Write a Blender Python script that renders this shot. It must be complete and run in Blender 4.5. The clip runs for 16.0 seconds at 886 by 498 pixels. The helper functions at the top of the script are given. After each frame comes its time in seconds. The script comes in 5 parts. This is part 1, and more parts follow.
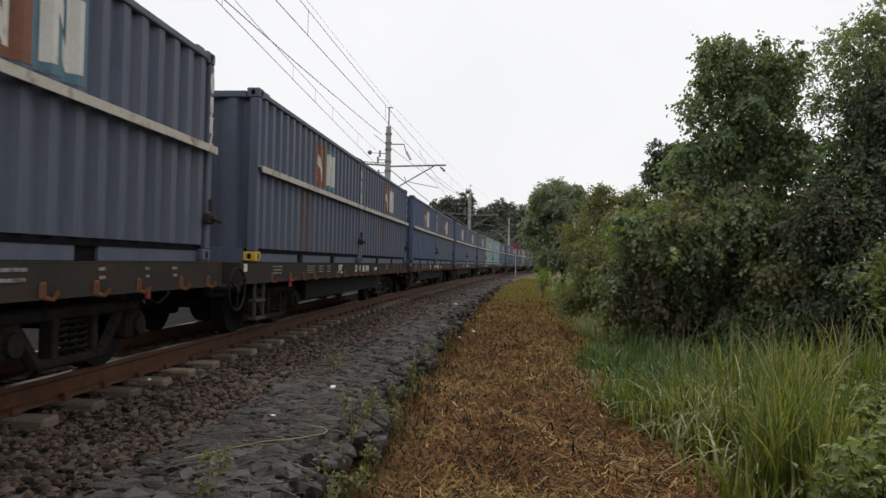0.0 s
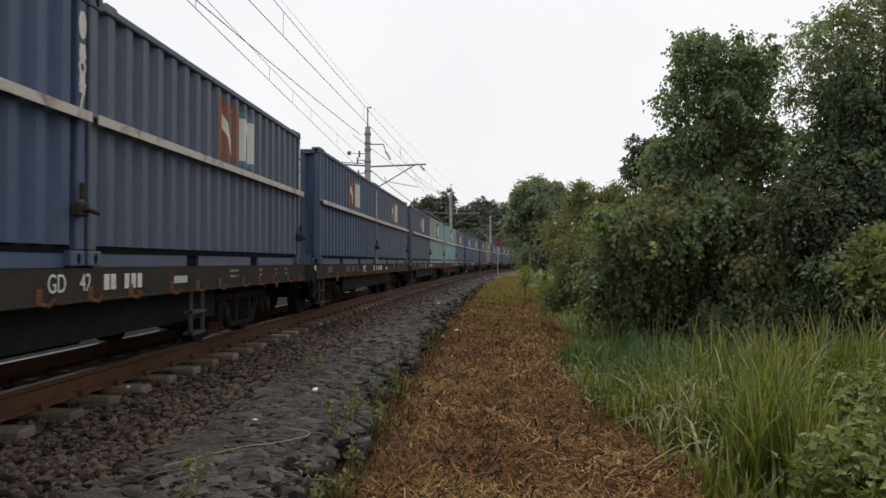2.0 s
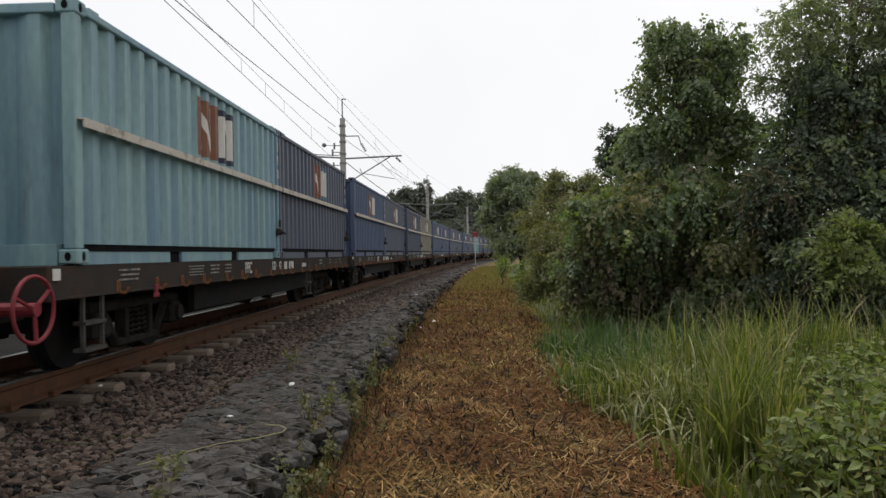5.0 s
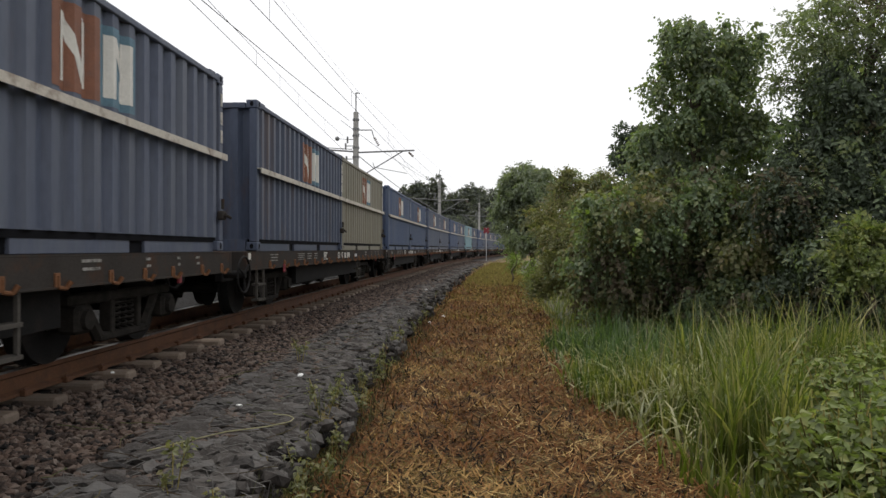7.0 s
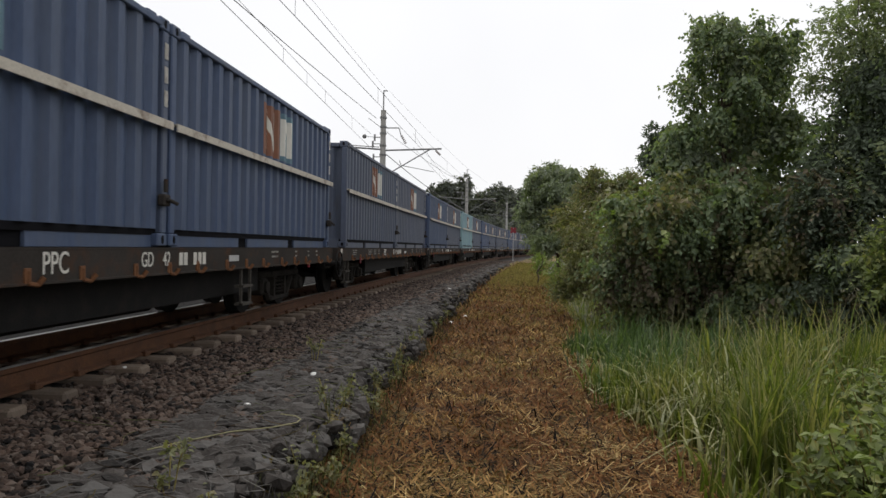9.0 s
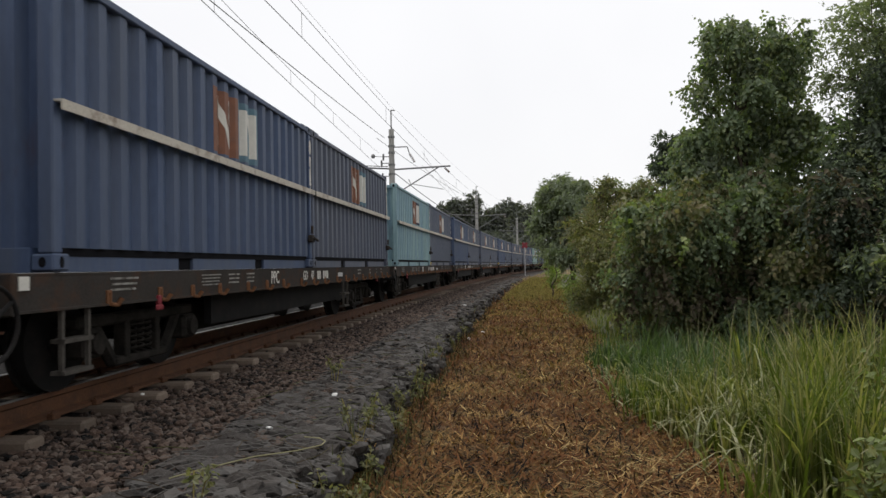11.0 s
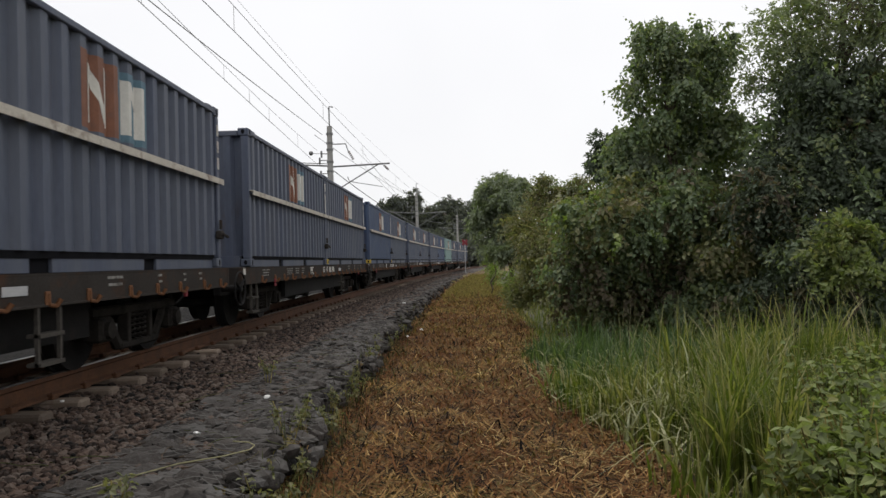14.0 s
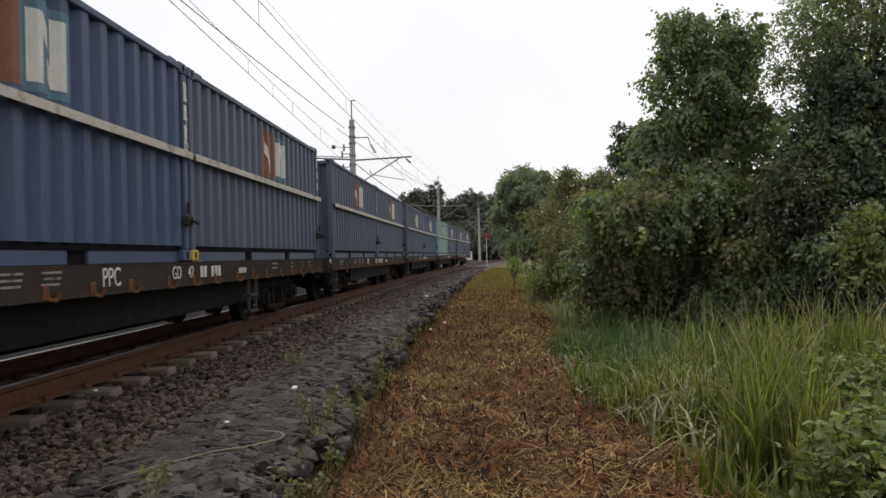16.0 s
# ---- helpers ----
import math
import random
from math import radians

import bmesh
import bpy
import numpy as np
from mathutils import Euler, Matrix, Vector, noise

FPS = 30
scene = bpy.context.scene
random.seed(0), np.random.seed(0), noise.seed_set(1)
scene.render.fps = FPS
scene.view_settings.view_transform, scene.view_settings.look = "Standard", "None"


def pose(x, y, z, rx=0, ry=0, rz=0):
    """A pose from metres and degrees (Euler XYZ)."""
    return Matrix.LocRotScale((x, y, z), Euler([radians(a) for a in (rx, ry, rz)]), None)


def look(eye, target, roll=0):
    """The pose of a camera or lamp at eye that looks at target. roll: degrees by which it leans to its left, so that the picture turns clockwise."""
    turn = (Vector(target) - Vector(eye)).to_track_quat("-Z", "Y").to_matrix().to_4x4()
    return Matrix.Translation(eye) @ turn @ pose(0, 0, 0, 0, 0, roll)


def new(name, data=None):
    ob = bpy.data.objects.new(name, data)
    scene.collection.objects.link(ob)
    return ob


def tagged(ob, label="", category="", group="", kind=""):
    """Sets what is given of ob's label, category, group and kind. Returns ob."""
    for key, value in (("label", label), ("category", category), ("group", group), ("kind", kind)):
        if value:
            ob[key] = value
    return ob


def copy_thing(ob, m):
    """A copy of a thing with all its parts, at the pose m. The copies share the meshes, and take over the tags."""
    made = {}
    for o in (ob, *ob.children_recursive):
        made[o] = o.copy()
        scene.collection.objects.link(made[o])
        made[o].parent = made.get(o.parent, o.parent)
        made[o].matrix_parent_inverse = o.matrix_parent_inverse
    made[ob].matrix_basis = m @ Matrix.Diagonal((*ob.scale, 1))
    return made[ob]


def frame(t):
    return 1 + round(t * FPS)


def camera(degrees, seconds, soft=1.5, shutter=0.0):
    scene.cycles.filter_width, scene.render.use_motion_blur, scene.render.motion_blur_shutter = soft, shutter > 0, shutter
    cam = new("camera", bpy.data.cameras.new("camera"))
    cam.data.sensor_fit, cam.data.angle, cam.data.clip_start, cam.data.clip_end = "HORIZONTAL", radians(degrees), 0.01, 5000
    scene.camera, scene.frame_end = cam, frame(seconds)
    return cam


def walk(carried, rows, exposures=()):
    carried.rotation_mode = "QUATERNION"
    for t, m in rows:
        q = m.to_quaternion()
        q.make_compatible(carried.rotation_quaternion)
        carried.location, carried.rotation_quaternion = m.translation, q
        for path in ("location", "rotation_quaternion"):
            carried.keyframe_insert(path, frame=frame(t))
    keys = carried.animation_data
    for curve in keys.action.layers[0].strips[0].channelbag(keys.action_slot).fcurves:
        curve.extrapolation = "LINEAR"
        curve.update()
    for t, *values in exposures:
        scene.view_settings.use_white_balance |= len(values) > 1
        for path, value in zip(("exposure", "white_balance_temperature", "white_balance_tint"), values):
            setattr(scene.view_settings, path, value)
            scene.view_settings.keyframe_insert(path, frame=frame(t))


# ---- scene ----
cam = camera(64.1, 16.0, shutter=0.06)
PATH = [
    (0, (-0.076, 0.295, 0.992), (-0.233, 2.288, 1.031), 1.2),
    (0.5, (-0.072, 0.301, 0.994), (-0.228, 2.294, 1.04), 0.4),
    (1, (-0.042, 0.33, 0.993), (-0.24, 2.319, 1.067), 0.7),
    (1.5, (-0.058, 0.315, 0.989), (-0.186, 2.311, 1.03), 0.2),
    (2, (-0.055, 0.31, 0.991), (-0.162, 2.307, 1.028), -0.1),
    (2.5, (-0.056, 0.315, 0.988), (-0.163, 2.312, 1.01), -0.1),
    (3, (-0.039, 0.301, 0.979), (-0.085, 2.3, 0.971), -0.7),
    (3.5, (-0.042, 0.346, 0.999), (-0.128, 2.344, 0.999), -0.0),
    (4, (-0.028, 0.332, 0.991), (-0.088, 2.331, 0.986), -0.4),
    (4.5, (-0.023, 0.322, 1.001), (-0.073, 2.321, 1.043), -1.0),
    (5, (-0.029, 0.319, 1.0), (-0.073, 2.319, 1.011), -1.0),
    (5.2, (-0.04, 0.356, 0.997), (-0.103, 2.355, 1.014), -0.6),
    (7.3, (-0.012, 0.28, 0.995), (-0.093, 2.278, 0.992), 0.4),
    (7.5, (-0.03, 0.32, 1.006), (-0.109, 2.318, 1.059), 1.5),
    (8, (-0.014, 0.304, 1.013), (-0.028, 2.304, 1.041), 0.4),
    (8.5, (0.033, 0.315, 0.992), (0.023, 2.314, 0.963), 1.0),
    (8.7, (0.085, 0.373, 0.997), (-0.043, 2.369, 0.975), 1.8),
    (10.8, (-0.025, 0.587, 0.954), (-0.178, 2.581, 0.996), -1.8),
    (11, (-0.015, 0.593, 0.951), (-0.198, 2.584, 0.997), -1.1),
    (11.5, (0.024, 0.628, 0.954), (-0.09, 2.625, 0.977), -1.0),
    (12, (0.046, 0.638, 0.958), (0.002, 2.637, 0.983), -0.6),
    (12.5, (0.048, 0.619, 0.953), (-0.024, 2.618, 0.992), -1.7),
    (13, (0.033, 0.641, 0.943), (-0.034, 2.639, 0.955), -1.4),
    (13.5, (0.039, 0.629, 0.946), (-0.014, 2.628, 0.99), -1.0),
    (14, (0.046, 0.631, 0.955), (0.029, 2.63, 0.99), -1.6),
    (14.5, (0.051, 0.645, 0.951), (0.032, 2.645, 0.969), -1.4),
    (15, (0.047, 0.648, 0.95), (0.014, 2.648, 0.966), -1.3),
    (15.5, (0.037, 0.644, 0.949), (-0.015, 2.643, 0.971), -1.0),
    (16, (0.003, 0.609, 0.949), (-0.074, 2.608, 0.967), -1.5),
]
walk(cam, [(t, look(eye, target, roll)) for t, eye, target, roll in PATH],
     exposures=[(0, 0.05), (1, 0.03), (2, 0.05), (2.7, 0.12), (3.5, 0.24), (4.2, 0.15), (5, 0.1), (7.2, 0.28), (7.6, 0.26), (8, 0.1), (8.5, 0.16), (9.2, 0.12), (11, 0.1), (12.5, 0.1), (16, 0.12)])

# ---- world, sun, exposure ----
world = bpy.data.worlds.new("overcast_sky")
scene.world = world
world.use_nodes = True
wn, wl = world.node_tree.nodes, world.node_tree.links
wn.clear()
w_out = wn.new("ShaderNodeOutputWorld")
w_bg = wn.new("ShaderNodeBackground")
w_sky = wn.new("ShaderNodeTexSky")
w_sky.sky_type, w_sky.sun_disc = "NISHITA", False
w_sky.sun_elevation, w_sky.sun_rotation = radians(70), radians(-49)
w_sky.air_density, w_sky.dust_density = 1.0, 4.0
w_scale = wn.new("ShaderNodeMix")
w_scale.data_type, w_scale.blend_type = "RGBA", "MIX"
w_scale.inputs[0].default_value = 0.9
w_noise = wn.new("ShaderNodeTexNoise")
w_noise.inputs["Scale"].default_value, w_noise.inputs["Detail"].default_value = 1.3, 4
w_ramp = wn.new("ShaderNodeValToRGB")
w_ramp.color_ramp.elements[0].position, w_ramp.color_ramp.elements[0].color = 0.3, (9.4, 9.4, 9.6, 1)
w_ramp.color_ramp.elements[1].position, w_ramp.color_ramp.elements[1].color = 0.7, (10.75, 10.7, 10.8, 1)
wl.new(w_noise.outputs["Fac"], w_ramp.inputs[0])
wl.new(w_sky.outputs[0], w_scale.inputs[6])
wl.new(w_ramp.outputs[0], w_scale.inputs[7])
wl.new(w_scale.outputs[2], w_bg.inputs[0])
w_bg.inputs[1].default_value = 0.093
wl.new(w_bg.outputs[0], w_out.inputs[0])

sun_data = bpy.data.lights.new("sun", "SUN")
sun_data.energy, sun_data.angle, sun_data.color = 1.7, radians(35), (1.0, 0.96, 0.9)
sun = new("sun", sun_data)
sun.matrix_basis = look((-16, 14, 60), (0, 0, 0))
scene.view_settings.exposure = 0.0

# ---- plan ----
XC, RADIUS = -4.27, 760.0          # the track's middle at y = 0, and the radius of its curve
PITCH, SPEED, START = 13.5, 11.38, 8.67   # wagon to wagon, train's speed, first wagon's place at 0 s
ZPATH = -0.62


def bend(y):
    return y * y / (2 * RADIUS) if y > 0 else 0.0


def bend_np(y):
    return np.where(y > 0, y * y / (2 * RADIUS), 0.0)


# ---- materials ----
def mat(name, base, rough=0.8, metal=0.0, var=0.25, scale=6.0, fine=60.0, bump=0.3, dist=0.01, second=None, mask=(0.5, 0.7),
        second_scale=2.0, island=False, translucent=0.0, stretch=(1, 1, 1), obj_random=False, speck=1.6, gloss=None, streak=None, streak_mask=(0.42, 0.68)):
    """A surface in one base colour with grain at two scales, relief, and patches of a second colour."""
    m = bpy.data.materials.new(name)
    m.use_nodes = True
    n, l = m.node_tree.nodes, m.node_tree.links
    b = n["Principled BSDF"]
    b.inputs["Roughness"].default_value, b.inputs["Metallic"].default_value = rough, metal
    b.inputs["Specular IOR Level"].default_value = gloss if gloss is not None else 0.2 if translucent else (0.1 if max(base) < 0.04 else 0.35)
    co = n.new("ShaderNodeTexCoord")
    mp = n.new("ShaderNodeMapping")
    mp.inputs["Scale"].default_value = stretch
    l.new(co.outputs["Object"], mp.inputs[0])
    n1, n2 = n.new("ShaderNodeTexNoise"), n.new("ShaderNodeTexNoise")
    n1.inputs["Scale"].default_value, n1.inputs["Detail"].default_value = scale, 5
    n2.inputs["Scale"].default_value, n2.inputs["Detail"].default_value = fine, 3
    l.new(mp.outputs[0], n1.inputs[0]), l.new(mp.outputs[0], n2.inputs[0])
    ad = n.new("ShaderNodeMath")
    ad.operation = "ADD"
    l.new(n1.outputs["Fac"], ad.inputs[0]), l.new(n2.outputs["Fac"], ad.inputs[1])
    value = ad.outputs[0]
    if island or obj_random:
        src = n.new("ShaderNodeNewGeometry").outputs["Random Per Island"] if island else n.new("ShaderNodeObjectInfo").outputs["Random"]
        a2 = n.new("ShaderNodeMath")
        a2.operation = "MULTIPLY_ADD"
        a2.inputs[1].default_value = speck
        l.new(src, a2.inputs[0]), l.new(value, a2.inputs[2])
        a3 = n.new("ShaderNodeMath")
        a3.operation = "SUBTRACT"
        a3.inputs[1].default_value = speck / 2
        l.new(a2.outputs[0], a3.inputs[0])
        value = a3.outputs[0]
    mr = n.new("ShaderNodeMapRange")
    mr.inputs["From Min"].default_value, mr.inputs["From Max"].default_value = 0.4, 1.6
    mr.inputs["To Min"].default_value, mr.inputs["To Max"].default_value = 1 - var, 1 + var
    mr.clamp = False
    l.new(value, mr.inputs["Value"])
    mul = n.new("ShaderNodeVectorMath")
    mul.operation = "SCALE"
    mul.inputs[0].default_value = base
    l.new(mr.outputs[0], mul.inputs["Scale"])
    colour = mul.outputs[0]
    if second:
        n3 = n.new("ShaderNodeTexNoise")
        n3.inputs["Scale"].default_value, n3.inputs["Detail"].default_value, n3.inputs["Roughness"].default_value = second_scale, 7, 0.65
        l.new(mp.outputs[0], n3.inputs[0])
        src = n3.outputs["Fac"]
        if island:
            mm = n.new("ShaderNodeMath")
            mm.operation = "MULTIPLY_ADD"
            mm.inputs[1].default_value = 0.5
            g = n.new("ShaderNodeNewGeometry")
            sb = n.new("ShaderNodeMath")
            sb.operation = "SUBTRACT"
            sb.inputs[1].default_value = 0.25
            l.new(g.outputs["Random Per Island"], mm.inputs[0]), l.new(src, mm.inputs[2]), l.new(mm.outputs[0], sb.inputs[0])
            src = sb.outputs[0]
        mk = n.new("ShaderNodeMapRange")
        mk.inputs["From Min"].default_value, mk.inputs["From Max"].default_value = mask
        l.new(src, mk.inputs["Value"])
        mx = n.new("ShaderNodeMix")
        mx.data_type = "RGBA"
        mx.inputs[7].default_value = (*second, 1)
        l.new(mk.outputs[0], mx.inputs[0]), l.new(colour, mx.inputs[6])
        colour = mx.outputs[2]
    if streak:
        ms_ = n.new("ShaderNodeMapping")
        ms_.inputs["Scale"].default_value = (1, 1, 0.07)
        oi = n.new("ShaderNodeObjectInfo")
        l.new(co.outputs["Object"], ms_.inputs[0])
        n4 = n.new("ShaderNodeTexNoise")
        n4.noise_dimensions = "4D"
        n4.inputs["Scale"].default_value, n4.inputs["Detail"].default_value, n4.inputs["Roughness"].default_value = 2.6, 6, 0.7
        wv = n.new("ShaderNodeMath")
        wv.operation = "MULTIPLY"
        wv.inputs[1].default_value = 40.0
        l.new(oi.outputs["Random"], wv.inputs[0]), l.new(wv.outputs[0], n4.inputs["W"])
        l.new(ms_.outputs[0], n4.inputs["Vector"])
        mk2 = n.new("ShaderNodeMapRange")
        mk2.inputs["From Min"].default_value, mk2.inputs["From Max"].default_value = streak_mask
        mk2.inputs["To Max"].default_value = 0.85
        l.new(n4.outputs["Fac"], mk2.inputs["Value"])
        mx2 = n.new("ShaderNodeMix")
        mx2.data_type = "RGBA"
        mx2.inputs[7].default_value = (*streak, 1)
        l.new(mk2.outputs[0], mx2.inputs[0]), l.new(colour, mx2.inputs[6])
        colour = mx2.outputs[2]
    l.new(colour, b.inputs["Base Color"])
    if bump:
        bp = n.new("ShaderNodeBump")
        bp.inputs["Strength"].default_value, bp.inputs["Distance"].default_value = bump, dist
        l.new(ad.outputs[0], bp.inputs["Height"]), l.new(bp.outputs[0], b.inputs["Normal"])
    if translucent:
        tr = n.new("ShaderNodeBsdfTranslucent")
        sc = n.new("ShaderNodeVectorMath")
        sc.operation = "MULTIPLY"
        sc.inputs[1].default_value = (1.3, 1.5, 0.6)
        l.new(colour, sc.inputs[0]), l.new(sc.outputs[0], tr.inputs[0])
        ms = n.new("ShaderNodeMixShader")
        ms.inputs[0].default_value = translucent
        l.new(b.outputs[0], ms.inputs[1]), l.new(tr.outputs[0], ms.inputs[2]), l.new(ms.outputs[0], n["Material Output"].inputs[0])
    return m


M = {}
RUST = (0.10, 0.045, 0.022)
for key, base, streak in (("navy", (0.08, 0.097, 0.143), (0.108, 0.12, 0.146)), ("slate", (0.08, 0.094, 0.136), (0.115, 0.125, 0.15)), ("blue", (0.058, 0.086, 0.158), (0.088, 0.105, 0.145)),
                          ("teal", (0.24, 0.36, 0.37), (0.12, 0.225, 0.33)), ("sea", (0.25, 0.355, 0.325), (0.17, 0.265, 0.28)), ("beige", (0.19, 0.175, 0.13), (0.23, 0.215, 0.17)),
                          ("rusty", (0.062, 0.076, 0.114), (0.115, 0.078, 0.06))):
    M[key] = mat("paint_" + key, base, 0.6, 0.0, 0.28, 1.6, 24, 0.12, 0.01, RUST, (0.62, 0.84), 2.2, stretch=(1, 1, 0.35), streak=streak, streak_mask=(0.55, 0.7) if key == "rusty" else (0.42, 0.68))
M["stain"] = mat("running_rust", (0.17, 0.085, 0.032), 0.8, 0, 0.5, 3, 30, 0.1, 0.005, (0.085, 0.1, 0.14), (0.42, 0.56), 5, stretch=(1, 1, 0.07))
M["ledge"] = mat("worn_cream_paint", (0.52, 0.48, 0.41), 0.7, 0, 0.3, 5, 60, 0.2, 0.005, RUST, (0.5, 0.75), 5)
M["white"] = mat("white_marking_paint", (0.62, 0.60, 0.55), 0.7, 0, 0.2, 8, 70, 0.1, 0.003, (0.2, 0.17, 0.15), (0.55, 0.8), 6)
M["stencil"] = mat("faded_stencil_paint", (0.27, 0.26, 0.24), 0.8, 0, 0.3, 8, 70, 0.1, 0.003, (0.06, 0.05, 0.045), (0.45, 0.65), 18)
M["orange"] = mat("orange_marking_paint", (0.2, 0.085, 0.05), 0.65, 0, 0.3, 8, 60, 0.1, 0.003, (0.12, 0.08, 0.07), (0.55, 0.8), 5)
M["azure"] = mat("blue_marking_paint", (0.10, 0.18, 0.23), 0.65, 0, 0.3, 8, 60, 0.1, 0.003, (0.06, 0.08, 0.11), (0.55, 0.8), 5)
M["ink"] = mat("dark_marking_paint", (0.03, 0.035, 0.06), 0.65, 0, 0.3, 8, 60, 0.1, 0.003)
M["void"] = mat("black_recess", (0.008, 0.008, 0.01), 0.9, 0, 0.2, 8, 60, 0.1)
M["wagon"] = mat("dusty_brown_wagon_paint", (0.044, 0.039, 0.035), 0.95, 0, 0.35, 3, 40, 0.25, 0.01, (0.075, 0.042, 0.028), (0.5, 0.72), 4, gloss=0.08)
M["grime"] = mat("black_greasy_steel", (0.013, 0.0125, 0.0125), 0.75, 0.0, 0.4, 5, 50, 0.3, 0.01, (0.022, 0.018, 0.016), (0.5, 0.75), 5)
M["dusty"] = mat("dust_caked_steel", (0.026, 0.023, 0.02), 0.9, 0.0, 0.45, 4, 40, 0.3, 0.01, (0.012, 0.011, 0.01), (0.45, 0.65), 6, gloss=0.1)
M["step"] = mat("dusty_grey_step_steel", (0.075, 0.068, 0.06), 0.9, 0.0, 0.4, 6, 40, 0.2, 0.01, (0.03, 0.027, 0.024), (0.5, 0.7), 6, gloss=0.1)
M["hook"] = mat("rusty_orange_hook", (0.15, 0.065, 0.028), 0.75, 0.1, 0.4, 20, 90, 0.3, 0.003)
M["red"] = mat("faded_red_paint", (0.2, 0.022, 0.032), 0.55, 0, 0.3, 8, 60, 0.2, 0.004, (0.12, 0.03, 0.02), (0.55, 0.75), 9)
M["yellow"] = mat("yellow_paint", (0.55, 0.38, 0.05), 0.6, 0, 0.25, 10, 70, 0.2, 0.004, (0.2, 0.12, 0.03), (0.55, 0.75), 9)
M["rail"] = mat("rusty_rail_steel", (0.095, 0.042, 0.02), 0.85, 0.0, 0.5, 4, 50, 0.4, 0.006, (0.06, 0.03, 0.018), (0.45, 0.7), 6)
M["shine"] = mat("polished_rail_head", (0.3, 0.28, 0.26), 0.45, 1.0, 0.1, 5, 50, 0.05, 0.002)
M["sleeper"] = mat("dusty_concrete_sleeper", (0.16, 0.125, 0.097), 0.9, 0, 0.3, 6, 70, 0.4, 0.008, (0.12, 0.08, 0.055), (0.45, 0.7), 5, obj_random=True)
M["mast"] = mat("grey_spun_concrete", (0.36, 0.35, 0.33), 0.9, 0, 0.2, 3, 40, 0.3, 0.005, (0.22, 0.21, 0.19), (0.5, 0.75), 2, stretch=(1, 1, 0.3))
M["steel"] = mat("galvanised_steel", (0.2, 0.2, 0.2), 0.55, 0.5, 0.3, 10, 70, 0.2, 0.003, (0.12, 0.09, 0.07), (0.55, 0.75), 8)
M["wire"] = mat("dark_copper_wire", (0.07, 0.065, 0.06), 0.6, 0.4, 0.2, 8, 40, 0)
M["porcelain"] = mat("brown_porcelain", (0.12, 0.07, 0.05), 0.3, 0, 0.2, 8, 40, 0)
M["ballast"] = mat("ballast_bed", (0.052, 0.043, 0.037), 0.95, 0, 0.5, 9, 30, 1.0, 0.05, (0.075, 0.064, 0.057), (0.5, 0.62), 14)
# oily ballast, its colour darkened further for the shade under the train
M["oil_shade"] = mat("oily_ballast_with_painted_shade", (0.009, 0.008, 0.0075), 0.9, 0, 0.5, 9, 30, 1.0, 0.05, (0.017, 0.015, 0.013), (0.5, 0.65), 9)
M["stone"] = mat("ballast_stone", (0.06, 0.039, 0.029), 0.9, 0, 0.8, 10, 60, 0.5, 0.01, (0.11, 0.086, 0.07), (0.55, 0.75), 5, island=True)
M["gabion"] = mat("weathered_gabion_stone", (0.042, 0.036, 0.032), 0.92, 0, 0.6, 5, 40, 0.6, 0.015, (0.08, 0.076, 0.072), (0.5, 0.75), 4, island=True)
M["mesh_wire"] = mat("weathered_wire_netting", (0.1, 0.096, 0.09), 0.6, 0.4, 0.3, 20, 80, 0)
M["straw_bed"] = mat("cut_straw_litter", (0.09, 0.05, 0.022), 0.95, 0, 0.7, 3, 45, 1.0, 0.03, (0.17, 0.145, 0.045), (0.43, 0.58), 0.7)
M["straw"] = mat("dry_straw", (0.29, 0.185, 0.07), 0.85, 0, 1.15, 2, 40, 0, 0.01, (0.13, 0.054, 0.018), (0.36, 0.58), 1.1, island=True, translucent=0.15)
M["pale_straw"] = mat("pale_dry_stalk", (0.64, 0.48, 0.22), 0.8, 0, 0.7, 2, 40, 0, 0.01, (0.34, 0.2, 0.08), (0.4, 0.6), 1.2, island=True, translucent=0.15)
M["dead"] = mat("dead_brown_weed", (0.075, 0.05, 0.028), 0.85, 0, 0.7, 2, 40, 0, 0.01, (0.07, 0.08, 0.03), (0.45, 0.6), 1.5, island=True, translucent=0.2)
M["turf"] = mat("short_green_regrowth", (0.2, 0.165, 0.06), 0.8, 0, 0.5, 2, 40, 0, 0.01, island=True, translucent=0.25)
M["earth"] = mat("dark_leaf_soil", (0.05, 0.045, 0.025), 0.95, 0, 0.5, 1.5, 20, 0.8, 0.04, (0.055, 0.07, 0.022), (0.45, 0.65), 0.6)
M["grass"] = mat("tall_green_grass", (0.105, 0.135, 0.026), 0.42, 0, 0.45, 1.2, 20, 0, 0.01, (0.3, 0.27, 0.12), (0.5, 0.75), 0.8, island=True, speck=0.9, gloss=0.3, translucent=0.4)
# green blade coloured pale all over, for the sky's glint on arched grass
M["grass_glint"] = mat("arching_blade_with_painted_glint", (0.25, 0.265, 0.12), 0.4, 0, 0.45, 1.2, 20, 0, 0.01, (0.3, 0.29, 0.15), (0.5, 0.75), 0.8, island=True, speck=0.9, gloss=0.5, translucent=0.3)
M["grass_dark"] = mat("blue_green_grass", (0.07, 0.112, 0.045), 0.42, 0, 0.45, 1.2, 20, 0, 0.01, (0.16, 0.2, 0.08), (0.55, 0.8), 0.8, island=True, speck=0.9, gloss=0.3, translucent=0.42)
M["reed"] = mat("pale_seed_stalk", (0.27, 0.25, 0.15), 0.8, 0, 0.4, 3, 30, 0, 0.01, island=True, translucent=0.2)
